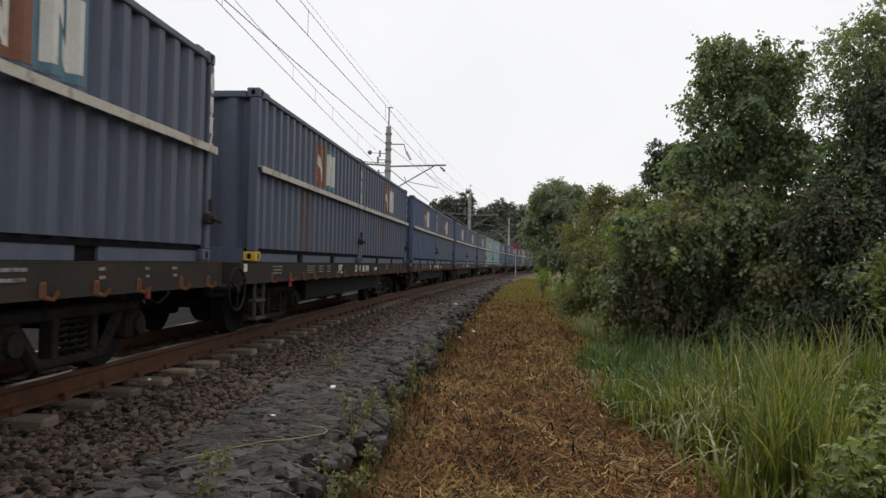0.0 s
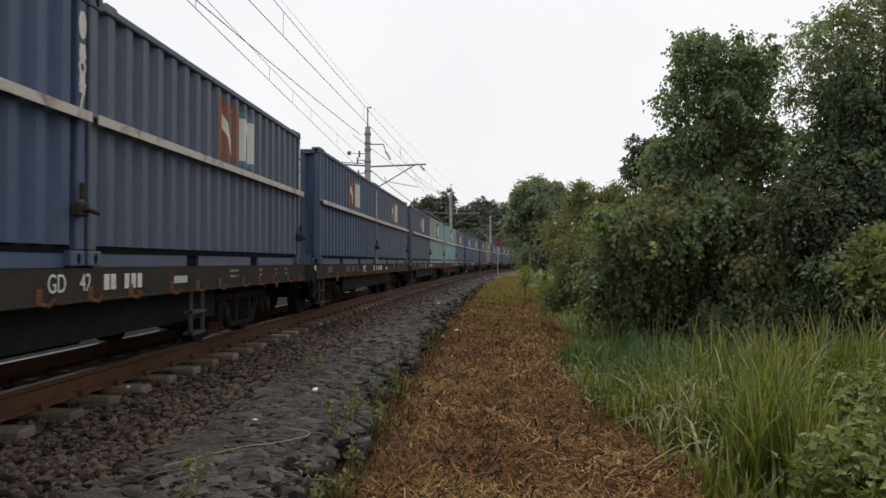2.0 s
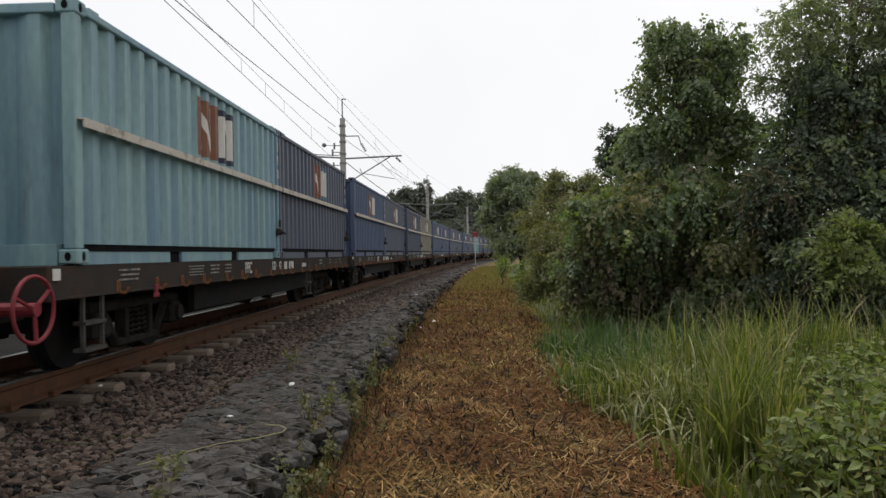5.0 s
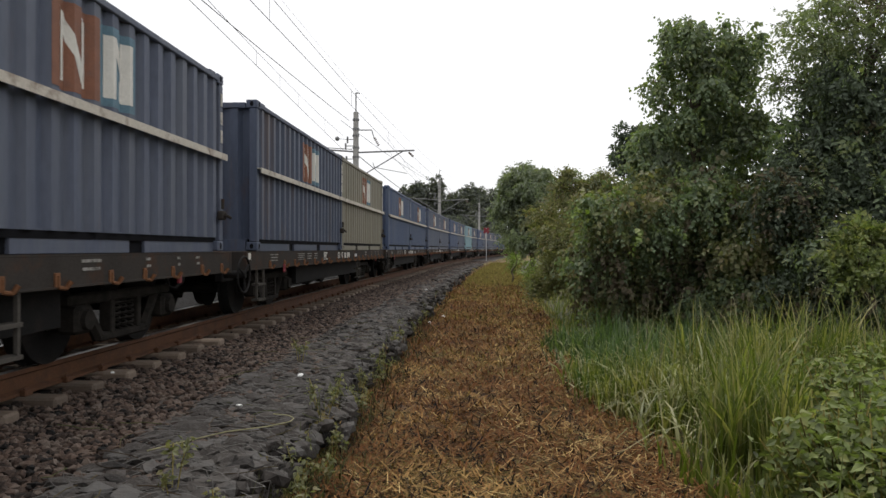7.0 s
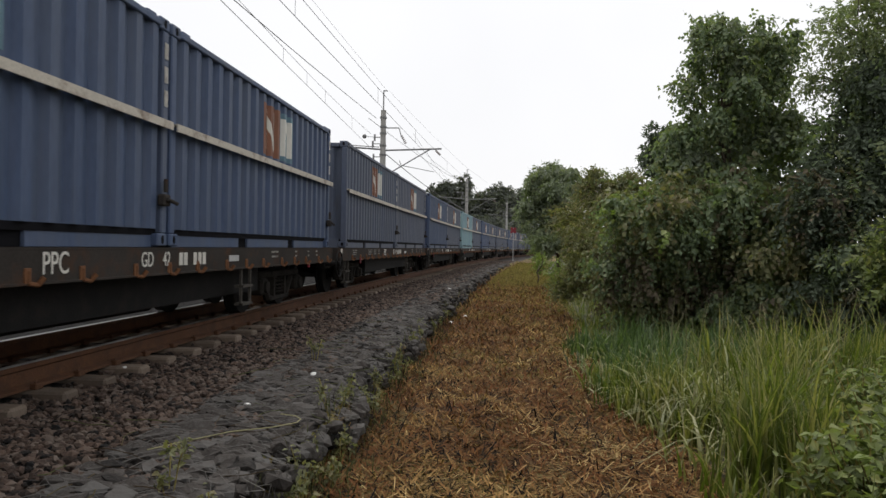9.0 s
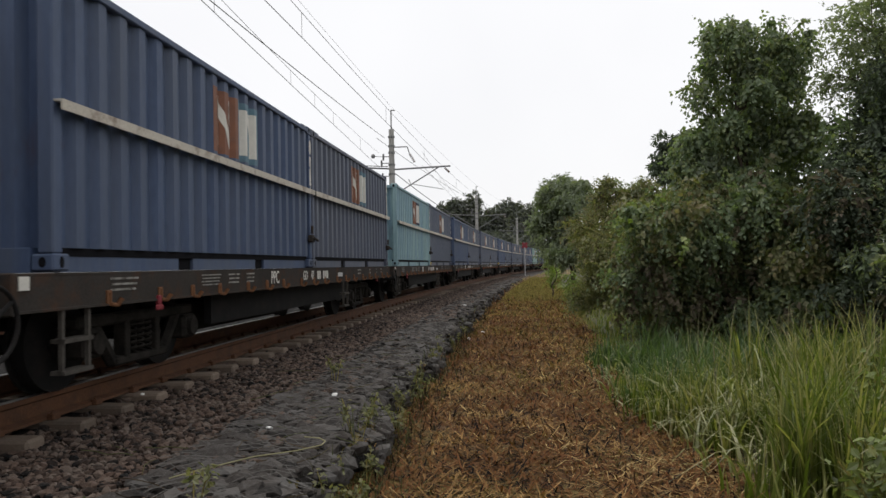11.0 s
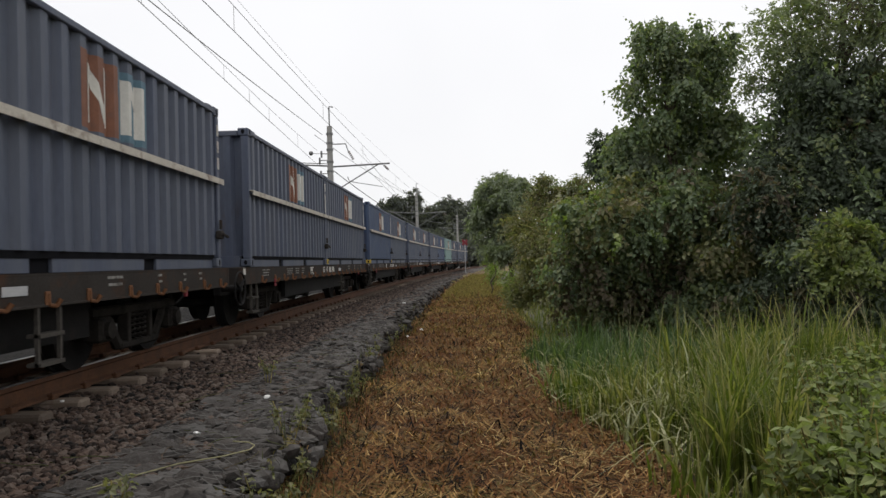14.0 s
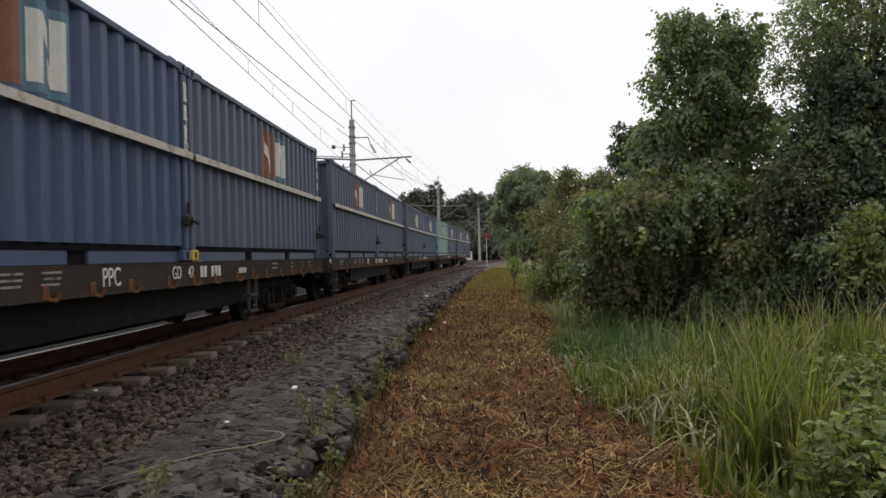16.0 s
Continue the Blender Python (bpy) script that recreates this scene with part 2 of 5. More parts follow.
M["leaf"] = mat("vine_leaf", (0.155, 0.2, 0.12), 0.55, 0, 0.5, 0.9, 9, 0, 0.01, (0.19, 0.212, 0.1), (0.52, 0.72), 0.7, island=True, speck=0.8, gloss=0.35, translucent=0.42)
M["leaf_olive"] = mat("olive_leaf", (0.17, 0.175, 0.09), 0.55, 0, 0.5, 0.9, 9, 0, 0.01, (0.21, 0.175, 0.1), (0.55, 0.75), 0.8, island=True, speck=0.8, gloss=0.35, translucent=0.42)
M["leaf_dark"] = mat("dark_tree_leaf", (0.18, 0.21, 0.13), 0.55, 0, 0.5, 0.9, 9, 0, 0.01, (0.22, 0.24, 0.12), (0.55, 0.75), 0.7, island=True, speck=0.8, gloss=0.35, translucent=0.42)
M["leaf_bright"] = mat("bright_weed_leaf", (0.16, 0.215, 0.06), 0.6, 0, 0.5, 3, 20, 0, 0.01, (0.24, 0.27, 0.11), (0.55, 0.75), 2, island=True, speck=0.8, gloss=0.35, translucent=0.35)
M["leaf_weed"] = mat("broad_weed_leaf", (0.15, 0.183, 0.07), 0.6, 0, 0.75, 3, 20, 0, 0.01, (0.22, 0.22, 0.085), (0.55, 0.75), 2, island=True, speck=0.8, gloss=0.35, translucent=0.4)
M["leaf_grey"] = mat("grey_green_leaf", (0.165, 0.195, 0.135), 0.55, 0, 0.5, 0.9, 9, 0, 0.01, (0.18, 0.2, 0.13), (0.55, 0.75), 0.7, island=True, speck=0.8, gloss=0.35, translucent=0.42)
M["leaf_brown"] = mat("withered_leaf", (0.13, 0.105, 0.07), 0.7, 0, 0.7, 0.9, 9, 0, 0.01, (0.09, 0.1, 0.05), (0.5, 0.7), 0.8, island=True, speck=0.8, gloss=0.35, translucent=0.35)
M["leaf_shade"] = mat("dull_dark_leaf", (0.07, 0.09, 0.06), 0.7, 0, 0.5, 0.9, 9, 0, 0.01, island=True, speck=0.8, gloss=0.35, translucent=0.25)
M["leaf_far"] = mat("far_tree_leaf", (0.085, 0.095, 0.085), 0.7, 0, 0.5, 0.25, 2, 0, 0.01, (0.12, 0.13, 0.09), (0.5, 0.7), 0.2, island=True, speck=0.8, gloss=0.35, translucent=0.2)
M["bark"] = mat("grey_brown_bark", (0.09, 0.07, 0.05), 0.9, 0, 0.4, 8, 50, 0.6, 0.02, stretch=(1, 1, 0.25))
M["litter"] = mat("white_plastic_litter", (0.7, 0.7, 0.68), 0.4, 0, 0.1, 10, 60, 0.2)
M["grey_paint"] = mat("pale_grey_paint", (0.45, 0.45, 0.45), 0.6, 0, 0.2, 3, 30, 0.1)


# ---- building helpers ----
def mesh_of(name, verts, faces, materials, smooth=False, index=None):
    """A mesh from arrays of points and of equal-sided faces."""
    verts, faces = np.asarray(verts, np.float32), np.asarray(faces, np.int32)
    me = bpy.data.meshes.new(name)
    k = faces.shape[1]
    me.vertices.add(len(verts)), me.loops.add(faces.size), me.polygons.add(len(faces))
    me.vertices.foreach_set("co", verts.ravel())
    me.loops.foreach_set("vertex_index", faces.ravel())
    me.polygons.foreach_set("loop_start", np.arange(0, faces.size, k, dtype=np.int32))
    for m in materials:
        me.materials.append(m)
    if index is not None:
        me.polygons.foreach_set("material_index", np.asarray(index, np.int32))
    me.polygons.foreach_set("use_smooth", np.full(len(faces), smooth))
    me.update(calc_edges=True)
    me.validate()
    return me


def bm_mesh(name, bm, material, smooth=False):
    bmesh.ops.recalc_face_normals(bm, faces=bm.faces)
    me = bpy.data.meshes.new(name)
    bm.to_mesh(me)
    bm.free()
    me.materials.append(material)
    for p in me.polygons:
        p.use_smooth = smooth
    return me


def part(name, bm, material, parent, label="", at=None, smooth=False):
    """Links a bmesh or a mesh as one object under a thing or a part."""
    me = bm_mesh(name, bm, material, smooth) if isinstance(bm, bmesh.types.BMesh) else bm
    ob = new(name, me)
    ob.parent = parent
    if at is not None:
        ob.matrix_basis = at
    return tagged(ob, label) if label else ob


def thing(name, label, category, group="", kind="", at=None):
    ob = new(name)
    ob.empty_display_size = 0.1
    if at is not None:
        ob.matrix_basis = at
    return tagged(ob, label, category, group, kind)


def box(bm, x0, x1, y0, y1, z0, z1, bevel=0.0):
    r = bmesh.ops.create_cube(bm, size=1.0)
    vs = r["verts"]
    for v in vs:
        v.co = ((x0 + x1) / 2 + v.co.x * (x1 - x0), (y0 + y1) / 2 + v.co.y * (y1 - y0), (z0 + z1) / 2 + v.co.z * (z1 - z0))
    if bevel:
        es = list({e for v in vs for e in v.link_edges})
        bmesh.ops.bevel(bm, geom=es, offset=bevel, segments=1, affect="EDGES")
    return bm


def boxm(*a, bevel=0.0):
    return box(bmesh.new(), *a, bevel=bevel)


def tube(bm, a, b, r0, r1=None, sides=8):
    """A tapered round bar from a to b."""
    a, b = Vector(a), Vector(b)
    r1 = r0 if r1 is None else r1
    m = Matrix.Translation((a + b) / 2) @ (b - a).to_track_quat("Z", "Y").to_matrix().to_4x4()
    bmesh.ops.create_cone(bm, cap_ends=True, segments=sides, radius1=r0, radius2=max(r1, 1e-4), depth=(b - a).length, matrix=m)
    return bm


def ring(bm, centre, axis, radius, r, sides=28, tubes=8):
    """A torus."""
    m = Matrix.Translation(centre) @ Vector(axis).to_track_quat("Z", "Y").to_matrix().to_4x4()
    rows = []
    for i in range(sides):
        a = 2 * math.pi * i / sides
        rows.append([bm.verts.new(m @ Vector(((radius + r * math.cos(c)) * math.cos(a), (radius + r * math.cos(c)) * math.sin(a), r * math.sin(c))))
                     for c in (2 * math.pi * j / tubes for j in range(tubes))])
    for i in range(sides):
        for j in range(tubes):
            bm.faces.new((rows[i][j], rows[(i + 1) % sides][j], rows[(i + 1) % sides][(j + 1) % tubes], rows[i][(j + 1) % tubes]))
    return bm


def polyline_tubes(lines, r, sides=4):
    """Points and faces of thin bars along polylines."""
    vs, fs, n = [], [], 0
    for pts in lines:
        pts = np.asarray(pts, float)
        d = np.gradient(pts, axis=0)
        d /= np.linalg.norm(d, axis=1)[:, None] + 1e-9
        up = np.where(np.abs(d[:, 2:3]) > 0.9, np.array([[1.0, 0, 0]]), np.array([[0, 0, 1.0]]))
        u = np.cross(d, up)
        u /= np.linalg.norm(u, axis=1)[:, None] + 1e-9
        v = np.cross(u, d)
        a = np.arange(sides) * 2 * math.pi / sides
        p = pts[:, None] + r * (np.cos(a)[None, :, None] * u[:, None] + np.sin(a)[None, :, None] * v[:, None])
        vs.append(p.reshape(-1, 3))
        for i in range(len(pts) - 1):
            for j in range(sides):
                k = (j + 1) % sides
                fs.append((n + i * sides + j, n + i * sides + k, n + (i + 1) * sides + k, n + (i + 1) * sides + j))
        n += len(pts) * sides
    return np.concatenate(vs), np.array(fs)


def blades(base, height, width, lean, heading, segs=4, rng=None):
    """Curved grass blades: base points, heights, widths, how far the tips lean and where to."""
    n = len(base)
    t = np.linspace(0, 1, segs + 1)
    dirx, diry = np.cos(heading), np.sin(heading)
    out = lean[:, None] * t[None] ** 2.2
    r = (lean / (height + 1e-6))[:, None]
    zz = height[:, None] * (t[None] - (0.2 * r + 0.42 * r * r) * t[None] ** 3.5)
    cx, cy, cz = base[:, 0:1] + out * dirx[:, None], base[:, 1:2] + out * diry[:, None], base[:, 2:3] + zz
    tw = heading + math.pi / 2 + (rng.uniform(-0.9, 0.9, n) if rng is not None else 0)
    w = width[:, None] * (1 - t[None] ** 1.6 * 0.93) * 0.5
    L = np.stack([cx - w * np.cos(tw)[:, None], cy - w * np.sin(tw)[:, None], cz], -1)
    R = np.stack([cx + w * np.cos(tw)[:, None], cy + w * np.sin(tw)[:, None], cz], -1)
    v = np.stack([L, R], 2).reshape(n, -1, 3)
    k = 2 * (segs + 1)
    f = np.array([(2 * i, 2 * i + 1, 2 * i + 3, 2 * i + 2) for i in range(segs)])
    return v.reshape(-1, 3), (f[None] + (np.arange(n) * k)[:, None, None]).reshape(-1, 4)


def leaves(pos, size, rng, droop=0.5, slim=0.55):
    """Folded pointed leaves: a midrib and two halves, six points each."""
    n = len(pos)
    h = rng.uniform(0, 2 * math.pi, n)
    pitch = rng.normal(-droop, 0.5, n)
    roll = rng.normal(0, 0.6, n)
    d = np.stack([np.cos(h) * np.cos(pitch), np.sin(h) * np.cos(pitch), np.sin(pitch)], -1)
    s = np.stack([-np.sin(h), np.cos(h), np.zeros(n)], -1)
    u = np.cross(d, s)
    s, u = s * np.cos(roll)[:, None] + u * np.sin(roll)[:, None], u * np.cos(roll)[:, None] - s * np.sin(roll)[:, None]
    L = (size * rng.uniform(0.6, 1.3, n))[:, None]
    W = L * slim * 0.5
    a, m, tip = pos, pos + d * L * 0.5 - u * L * 0.06, pos + d * L
    e1, e2 = pos + d * L * 0.42 + s * W + u * W * 0.35, pos + d * L * 0.42 - s * W + u * W * 0.35
    v = np.stack([a, e1, tip, m, e2], 1).reshape(-1, 3)
    f = np.array([(0, 3, 2, 1), (0, 4, 2, 3)])
    return v, (f[None] + (np.arange(n) * 5)[:, None, None]).reshape(-1, 4)


def join_arrays(parts):
    vs, fs, n = [], [], 0
    for v, f in parts:
        vs.append(v), fs.append(f + n)
        n += len(v)
    return np.concatenate(vs), np.concatenate(fs)


# ---- ground ----
PROFILE_U = [-400, -60, -14, -9.5, -7.6, -3.9, -2.8, -1.2, 0.6, 0.74, 1.2, 1.6, 2.3, 2.9, 3.02, 3.12, 5.4, 7.0, 12.0, 40, 400]
PROFILE_Z = [-0.8, -0.7, -0.7, -0.6, -0.2, -0.2, -0.27, -0.255, -0.255, -0.3, -0.305, -0.305, -0.31, -0.335, -0.5, -0.62, -0.64, -0.7, -0.5, -0.4, -0.5]


def waver(u, y):
    """How far the gabion's edge strays from its line."""
    return (0.09 * np.sin(y * 1.3) + 0.06 * np.sin(y * 3.1 + 1) + 0.03 * np.sin(y * 7.7)) * np.exp(-((u - 3.0) / 0.5) ** 2)


def ground_z(x, y):
    u = x - XC - bend_np(np.asarray(y, float))
    u = u - waver(u, np.asarray(y, float))
    return np.interp(u, PROFILE_U, PROFILE_Z)


def bumpy(x, y, s, seed=0):
    """Cheap smooth unevenness, about -1 to 1."""
    return (np.sin(x * s * 1.3 + seed) * np.cos(y * s + seed * 2) + np.sin(x * s * 2.7 + y * s * 1.9 + seed) * 0.6 + np.cos(y * s * 3.1 - x * s * 2.3) * 0.4) / 2


def make_ground():
    us = np.array(sorted(set([-1500, -600, -200, -60, -30, -20, -14, -11, -9.5, -8.5, -7.6, -6, -4.8, -3.9, -3.3, -2.8, -2.1, -1.5]
                             + list(np.round(np.arange(-1.2, 8.0, 0.12), 3)) + [-0.95, 0.6] + [2.9, 3.02, 8.5, 9, 10, 12, 15, 20, 30, 60, 150, 400, 900, 1500])))
    ys = np.array(sorted(set([-1500, -500, -200, -80, -40, -20, -10, -5, -2] + list(np.round(np.arange(0, 24, 0.14), 3)) + list(np.arange(24, 60, 0.6))
                             + list(np.arange(60, 200, 4.0)) + [240, 300, 400, 600, 1000, 1500, 2500])))
    U, Y = np.meshgrid(us, ys)
    X = U + XC + bend_np(np.minimum(Y, 260))
    UW = U - waver(U, Y)
    Z = np.interp(UW, PROFILE_U, PROFILE_Z)
    amp = np.where(U > 3.15, 0.035, np.where(U > 2.0, 0.02, 0.012))
    Z = Z + amp * bumpy(U, Y, 1.7) * (np.abs(U) < 200) + 0.5 * amp * bumpy(U, Y, 6.0, 2) * (np.abs(U) < 30)
    ny, nx = U.shape
    idx = np.arange(ny * nx).reshape(ny, nx)
    F = np.stack([idx[:-1, :-1], idx[:-1, 1:], idx[1:, 1:], idx[1:, :-1]], -1).reshape(-1, 4)
    uc = ((UW[:-1, :-1] + UW[1:, 1:]) / 2).ravel()
    mi = np.where((uc > -8.6) & (uc < 2.9), 0, np.where((uc >= 2.9) & (uc < 6.0), 1, 2))
    # strip under and beyond the train gets the ballast with painted-in shade
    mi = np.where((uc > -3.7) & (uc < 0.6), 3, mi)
    me = mesh_of("ground", np.stack([X, Y, Z], -1).reshape(-1, 3), F, [M["ballast"], M["straw_bed"], M["earth"], M["oil_shade"]], True, mi)
    tagged(new("ground", me), "railway ballast, cut straw path and dark soil", "ground", kind="structure")


make_ground()


# ---- railway track ----
def sweep(profile, lateral, y0, y1, step, material_top=None):
    """A rail profile (x, z) swept along the track at a lateral offset."""
    ys = np.arange(y0, y1 + 1e-6, step)
    pr = np.asarray(profile, float)
    k = len(pr)
    v = []
    for y in ys:
        th = math.atan2(max(y, 0), RADIUS)
        cx, sx = math.cos(th), math.sin(th)
        for px, pz in pr:
            o = lateral + px
            v.append((XC + bend(y) + o * cx, y - o * sx, pz))
    f = []
    for i in range(len(ys) - 1):
        for j in range(k):
            f.append((i * k + j, i * k + (j + 1) % k, (i + 1) * k + (j + 1) % k, (i + 1) * k + j))
    return np.array(v), np.array(f)


RAIL = [(-0.036, 0.0), (-0.036, -0.038), (-0.011, -0.055), (-0.011, -0.16), (-0.075, -0.178), (-0.075, -0.2),
        (0.075, -0.2), (0.075, -0.178), (0.011, -0.16), (0.011, -0.055), (0.036, -0.038), (0.036, 0.0)]


def sleeper_mesh():
    bm = bmesh.new()
    for s in (-1, 1):
        box(bm, *(sorted((s * 0.25, s * 0.92))), -0.1, 0.1, -0.4, -0.202, 0.02)
    box(bm, -0.26, 0.26, -0.09, 0.09, -0.41, -0.24, 0.01)
    return bm_mesh("sleeper", bm, M["sleeper"])


def clip_mesh():
    bm = bmesh.new()
    for s in (-1, 1):
        for r in (-0.5335, 0.5335):
            box(bm, r + s * 0.085 - 0.03, r + s * 0.085 + 0.03, -0.05, 0.05, -0.202, -0.15, 0.008)
            tube(bm, (r + s * 0.085, -0.03, -0.15), (r + s * 0.06, 0.035, -0.14), 0.009, sides=6)
    return bm_mesh("rail_clip", bm, M["rail"])


def make_track(offset, label, y_end):
    tr = thing("railway_track", label, "railway track", kind="structure")
    for s in (-0.5335, 0.5335):
        v, f = sweep(RAIL, offset + s, -30, 170, 1.0)
        idx = [1 if (i % len(RAIL)) == len(RAIL) - 1 else 0 for i in range(len(f))]
        ob = part("rail", mesh_of("rail", v, f, [M["rail"], M["shine"]], False, idx), None, tr, "rusty rail with a polished head")
    sm, cm = sleeper_mesh(), clip_mesh()
    y = -6.1
    while y < y_end:
        th = math.atan2(max(y, 0), RADIUS)
        jit = random.uniform(-0.02, 0.02)
        m = pose(XC + bend(y) + (offset + jit) * math.cos(th), y - offset * math.sin(th), random.uniform(-0.008, 0.0), 0, 0, math.degrees(-th) + random.uniform(-0.7, 0.7))
        sl = part("sleeper", sm, None, tr, at=m)
        if 3 < y < 24:
            part("rail_clip", cm, None, sl)
        y += 0.6


# ---- train ----
def corrugated(y0, y1, z0, z1, x, out=0.0, depth=0.055, pitch=0.289, phase=0.0):
    """A corrugated panel that faces +x, as points and faces."""
    marks = {round(y0, 4), round(y1, 4)}
    base = math.floor((y0 - phase) / pitch) * pitch + phase
    while base < y1 + pitch:
        for o in (0.0, 0.1, 0.145, 0.244):
            if y0 < base + o < y1:
                marks.add(round(base + o, 4))
        base += pitch
    ys = sorted(marks)

    def dep(y):
        return float(np.interp((y - phase) % pitch, (0, 0.1, 0.145, 0.244, pitch), (0, 0, depth, depth, 0)))
    v, f = [], []
    for i, y in enumerate(ys):
        xx = x - dep(y) + out
        v += [(xx, y, z0), (xx, y, z1)]
        if i:
            f.append((2 * i - 2, 2 * i, 2 * i + 1, 2 * i - 1))
    return np.array(v), np.array(f)


CL, CW, CH = 6.058, 2.438, 2.10


def turned(v):
    """Turns points half round about the container's middle."""
    v = np.array(v)
    v[:, 0] *= -1
    v[:, 1] = CL - v[:, 1]
    return v


def make_container():
    """One freight container; its floor's near end lies at y = 0."""
    c = thing("freight_container", "navy corrugated steel freight container on a wagon", "container", "containers on the train")
    paint = M["navy"]
    h = CW / 2
    for turn in (0, 1):
        v, f = corrugated(0.1, CL - 0.1, 0.16, CH - 0.06, h - 0.022)
        part("side_panel", mesh_of("side_panel", turned(v) if turn else v, f, [paint]), None, c)
        xa, xb = (h - 0.06, h) if not turn else (-h, -h + 0.06)
        part("top_rail", boxm(xa, xb, 0.1, CL - 0.1, CH - 0.075, CH - 0.012, bevel=0.008), paint, c)
        ra, rb = (h - 0.125, h - 0.066) if not turn else (-h + 0.066, -h + 0.125)
        for a, b in ((0.17, 1.9), (2.2, 3.85), (4.15, CL - 0.17)):
            rail = part("bottom_rail", boxm(ra, rb, a, b, -0.011, 0.17, bevel=0.003), paint, c)
        for a in (1.9, 3.85):
            part("pocket_plate", boxm(ra, rb, a + 0.001, a + 0.299, 0.13, 0.168), paint, c)
            part("fork_pocket", boxm(ra + 0.03 * (turn == 1), rb - 0.03 * (turn == 0), a, a + 0.3, -0.011, 0.128), M["void"], rail, "black fork pocket opening")
        bm = bmesh.new()
        s = 1 if not turn else -1
        x0, x1 = sorted((s * (h - 0.03), s * (h + 0.06)))
        box(bm, x0, x1, 0.02, CL - 0.02, 1.148, 1.162)
        x0, x1 = sorted((s * (h + 0.047), s * (h + 0.06)))
        box(bm, x0, x1, 0.02, CL - 0.02, 1.088, 1.148)
        part("ledge_rail", bm, M["ledge"], c, "worn cream angle rail along the side")
    for e in (0, 1):
        v, f = corrugated(-h + 0.12, h - 0.12, 0.16, CH - 0.08, 0.0, 0.0, 0.085, 0.4, 0.03)
        w = np.stack([v[:, 1], -v[:, 0] + 0.02, v[:, 2]], -1)
        if e:
            w = np.stack([-w[:, 0], CL - w[:, 1], w[:, 2]], -1)
        part("end_panel", mesh_of("end_panel", w, f, [paint]), None, c)
        ya, yb = (0.0, 0.09) if not e else (CL - 0.09, CL)
        part("end_sill", boxm(-h + 0.17, h - 0.17, ya, yb, -0.011, 0.16, bevel=0.003), paint, c)
        part("end_header", boxm(-h + 0.17, h - 0.17, ya, yb, CH - 0.1, CH - 0.02, bevel=0.008), paint, c)
        for s in (-1, 1):
            x0, x1 = sorted((s * (h - 0.12), s * (h - 0.004)))
            y0, y1 = (0.004, 0.11) if not e else (CL - 0.11, CL - 0.004)
            part("corner_post", boxm(x0, x1, y0, y1, 0.118, CH - 0.1, bevel=0.012), paint, c)
            for top in (0, 1):
                x0, x1 = sorted((s * (h - 0.162), s * h))
                y0, y1 = (0.0, 0.178) if not e else (CL - 0.178, CL)
                z0, z1 = (0.0, 0.118) if not top else (CH - 0.1, CH + 0.018)
                k = part("corner_casting", boxm(x0, x1, y0, y1, z0, z1, bevel=0.012), paint, c)
                yy = (y0 + y1) / 2
                for place, axis, q in (((s * (h - 0.002), yy, (z0 + z1) / 2), "Y", (1.35, 0.8, 1, 1)), ((s * (h - 0.08), 0.002 if not e else CL - 0.002, (z0 + z1) / 2), "X", (0.9, 1.2, 1, 1))):
                    bm = bmesh.new()
                    bmesh.ops.create_cone(bm, cap_ends=True, segments=12, radius1=0.03, radius2=0.03, depth=0.01,
                                          matrix=Matrix.Translation(place) @ Matrix.Rotation(radians(90), 4, axis) @ Matrix.Diagonal(q))
                    part("casting_hole", bm, M["void"], k, "dark oval hole")
            y0, y1 = (0.24, 0.4) if not e else (CL - 0.4, CL - 0.24)
            x0, x1 = sorted((s * (h - 0.14), s * (h - 0.01)))
            part("roof_plate", boxm(x0, x1, y0, y1, CH - 0.014, CH + 0.012, bevel=0.004), paint, c)
    bm = bmesh.new()
    for i in range(20):
        y = 0.12 + i * 0.291
        box(bm, -h + 0.05, h - 0.05, y, y + 0.2, CH - 0.04, CH - 0.02, 0.006)
    box(bm, -h + 0.05, h - 0.05, 0.1, CL - 0.1, CH - 0.06, CH - 0.038)
    part("roof_panel", bm, paint, c)
    part("floor_panel", boxm(-h + 0.06, h - 0.06, 0.1, CL - 0.1, 0.1, 0.16), M["void"], c)
    bm = box(bmesh.new(), h - 0.02, h + 0.06, CL - 0.17, CL - 0.05, 0.37, 0.48, 0.015)
    tube(bm, (h + 0.03, CL - 0.1, 0.5), (h + 0.03, CL - 0.1, 0.62), 0.02)
    tube(bm, (h + 0.08, CL - 0.16, 0.43), (h + 0.08, CL + 0.03, 0.4), 0.018)
    part("lock_box", bm, M["wagon"], c, "dark greasy lock box")
    # painted mark on the side that faces the path: two fields with pale slanting strokes
    x = h - 0.022
    for y0, y1, z0, z1, key, lab in ((2.6, 3.26, 1.23, 1.91, "orange", "faded orange painted field"), (3.26, 3.88, 1.23, 1.91, "azure", "faded blue painted field")):
        v, f = corrugated(y0, y1, z0, z1, x, 0.004)
        fld = part("painted_field", mesh_of("painted_field", v, f, [M[key]]), None, c, lab)
        o = 0.1 if key == "orange" else 0.14
        for a, b, lo, hi, slant in ((o, o + 0.12, 0.07, 0.6, 0.0), (o + 0.12, o + 0.28, 0.07, 0.6, -0.22), (o + 0.28, o + 0.41, 0.07, 0.6, 0.0)):
            v, f = corrugated(y0 + a, y0 + b, z0 + lo, z0 + hi, x, 0.008)
            if slant:
                t = (v[:, 1] - v[:, 1].min()) / max(np.ptp(v[:, 1]), 1e-6)
                top = v[:, 2] > z0 + (lo + hi) / 2
                v[top, 2] = z0 + hi - t[top] * 0.36
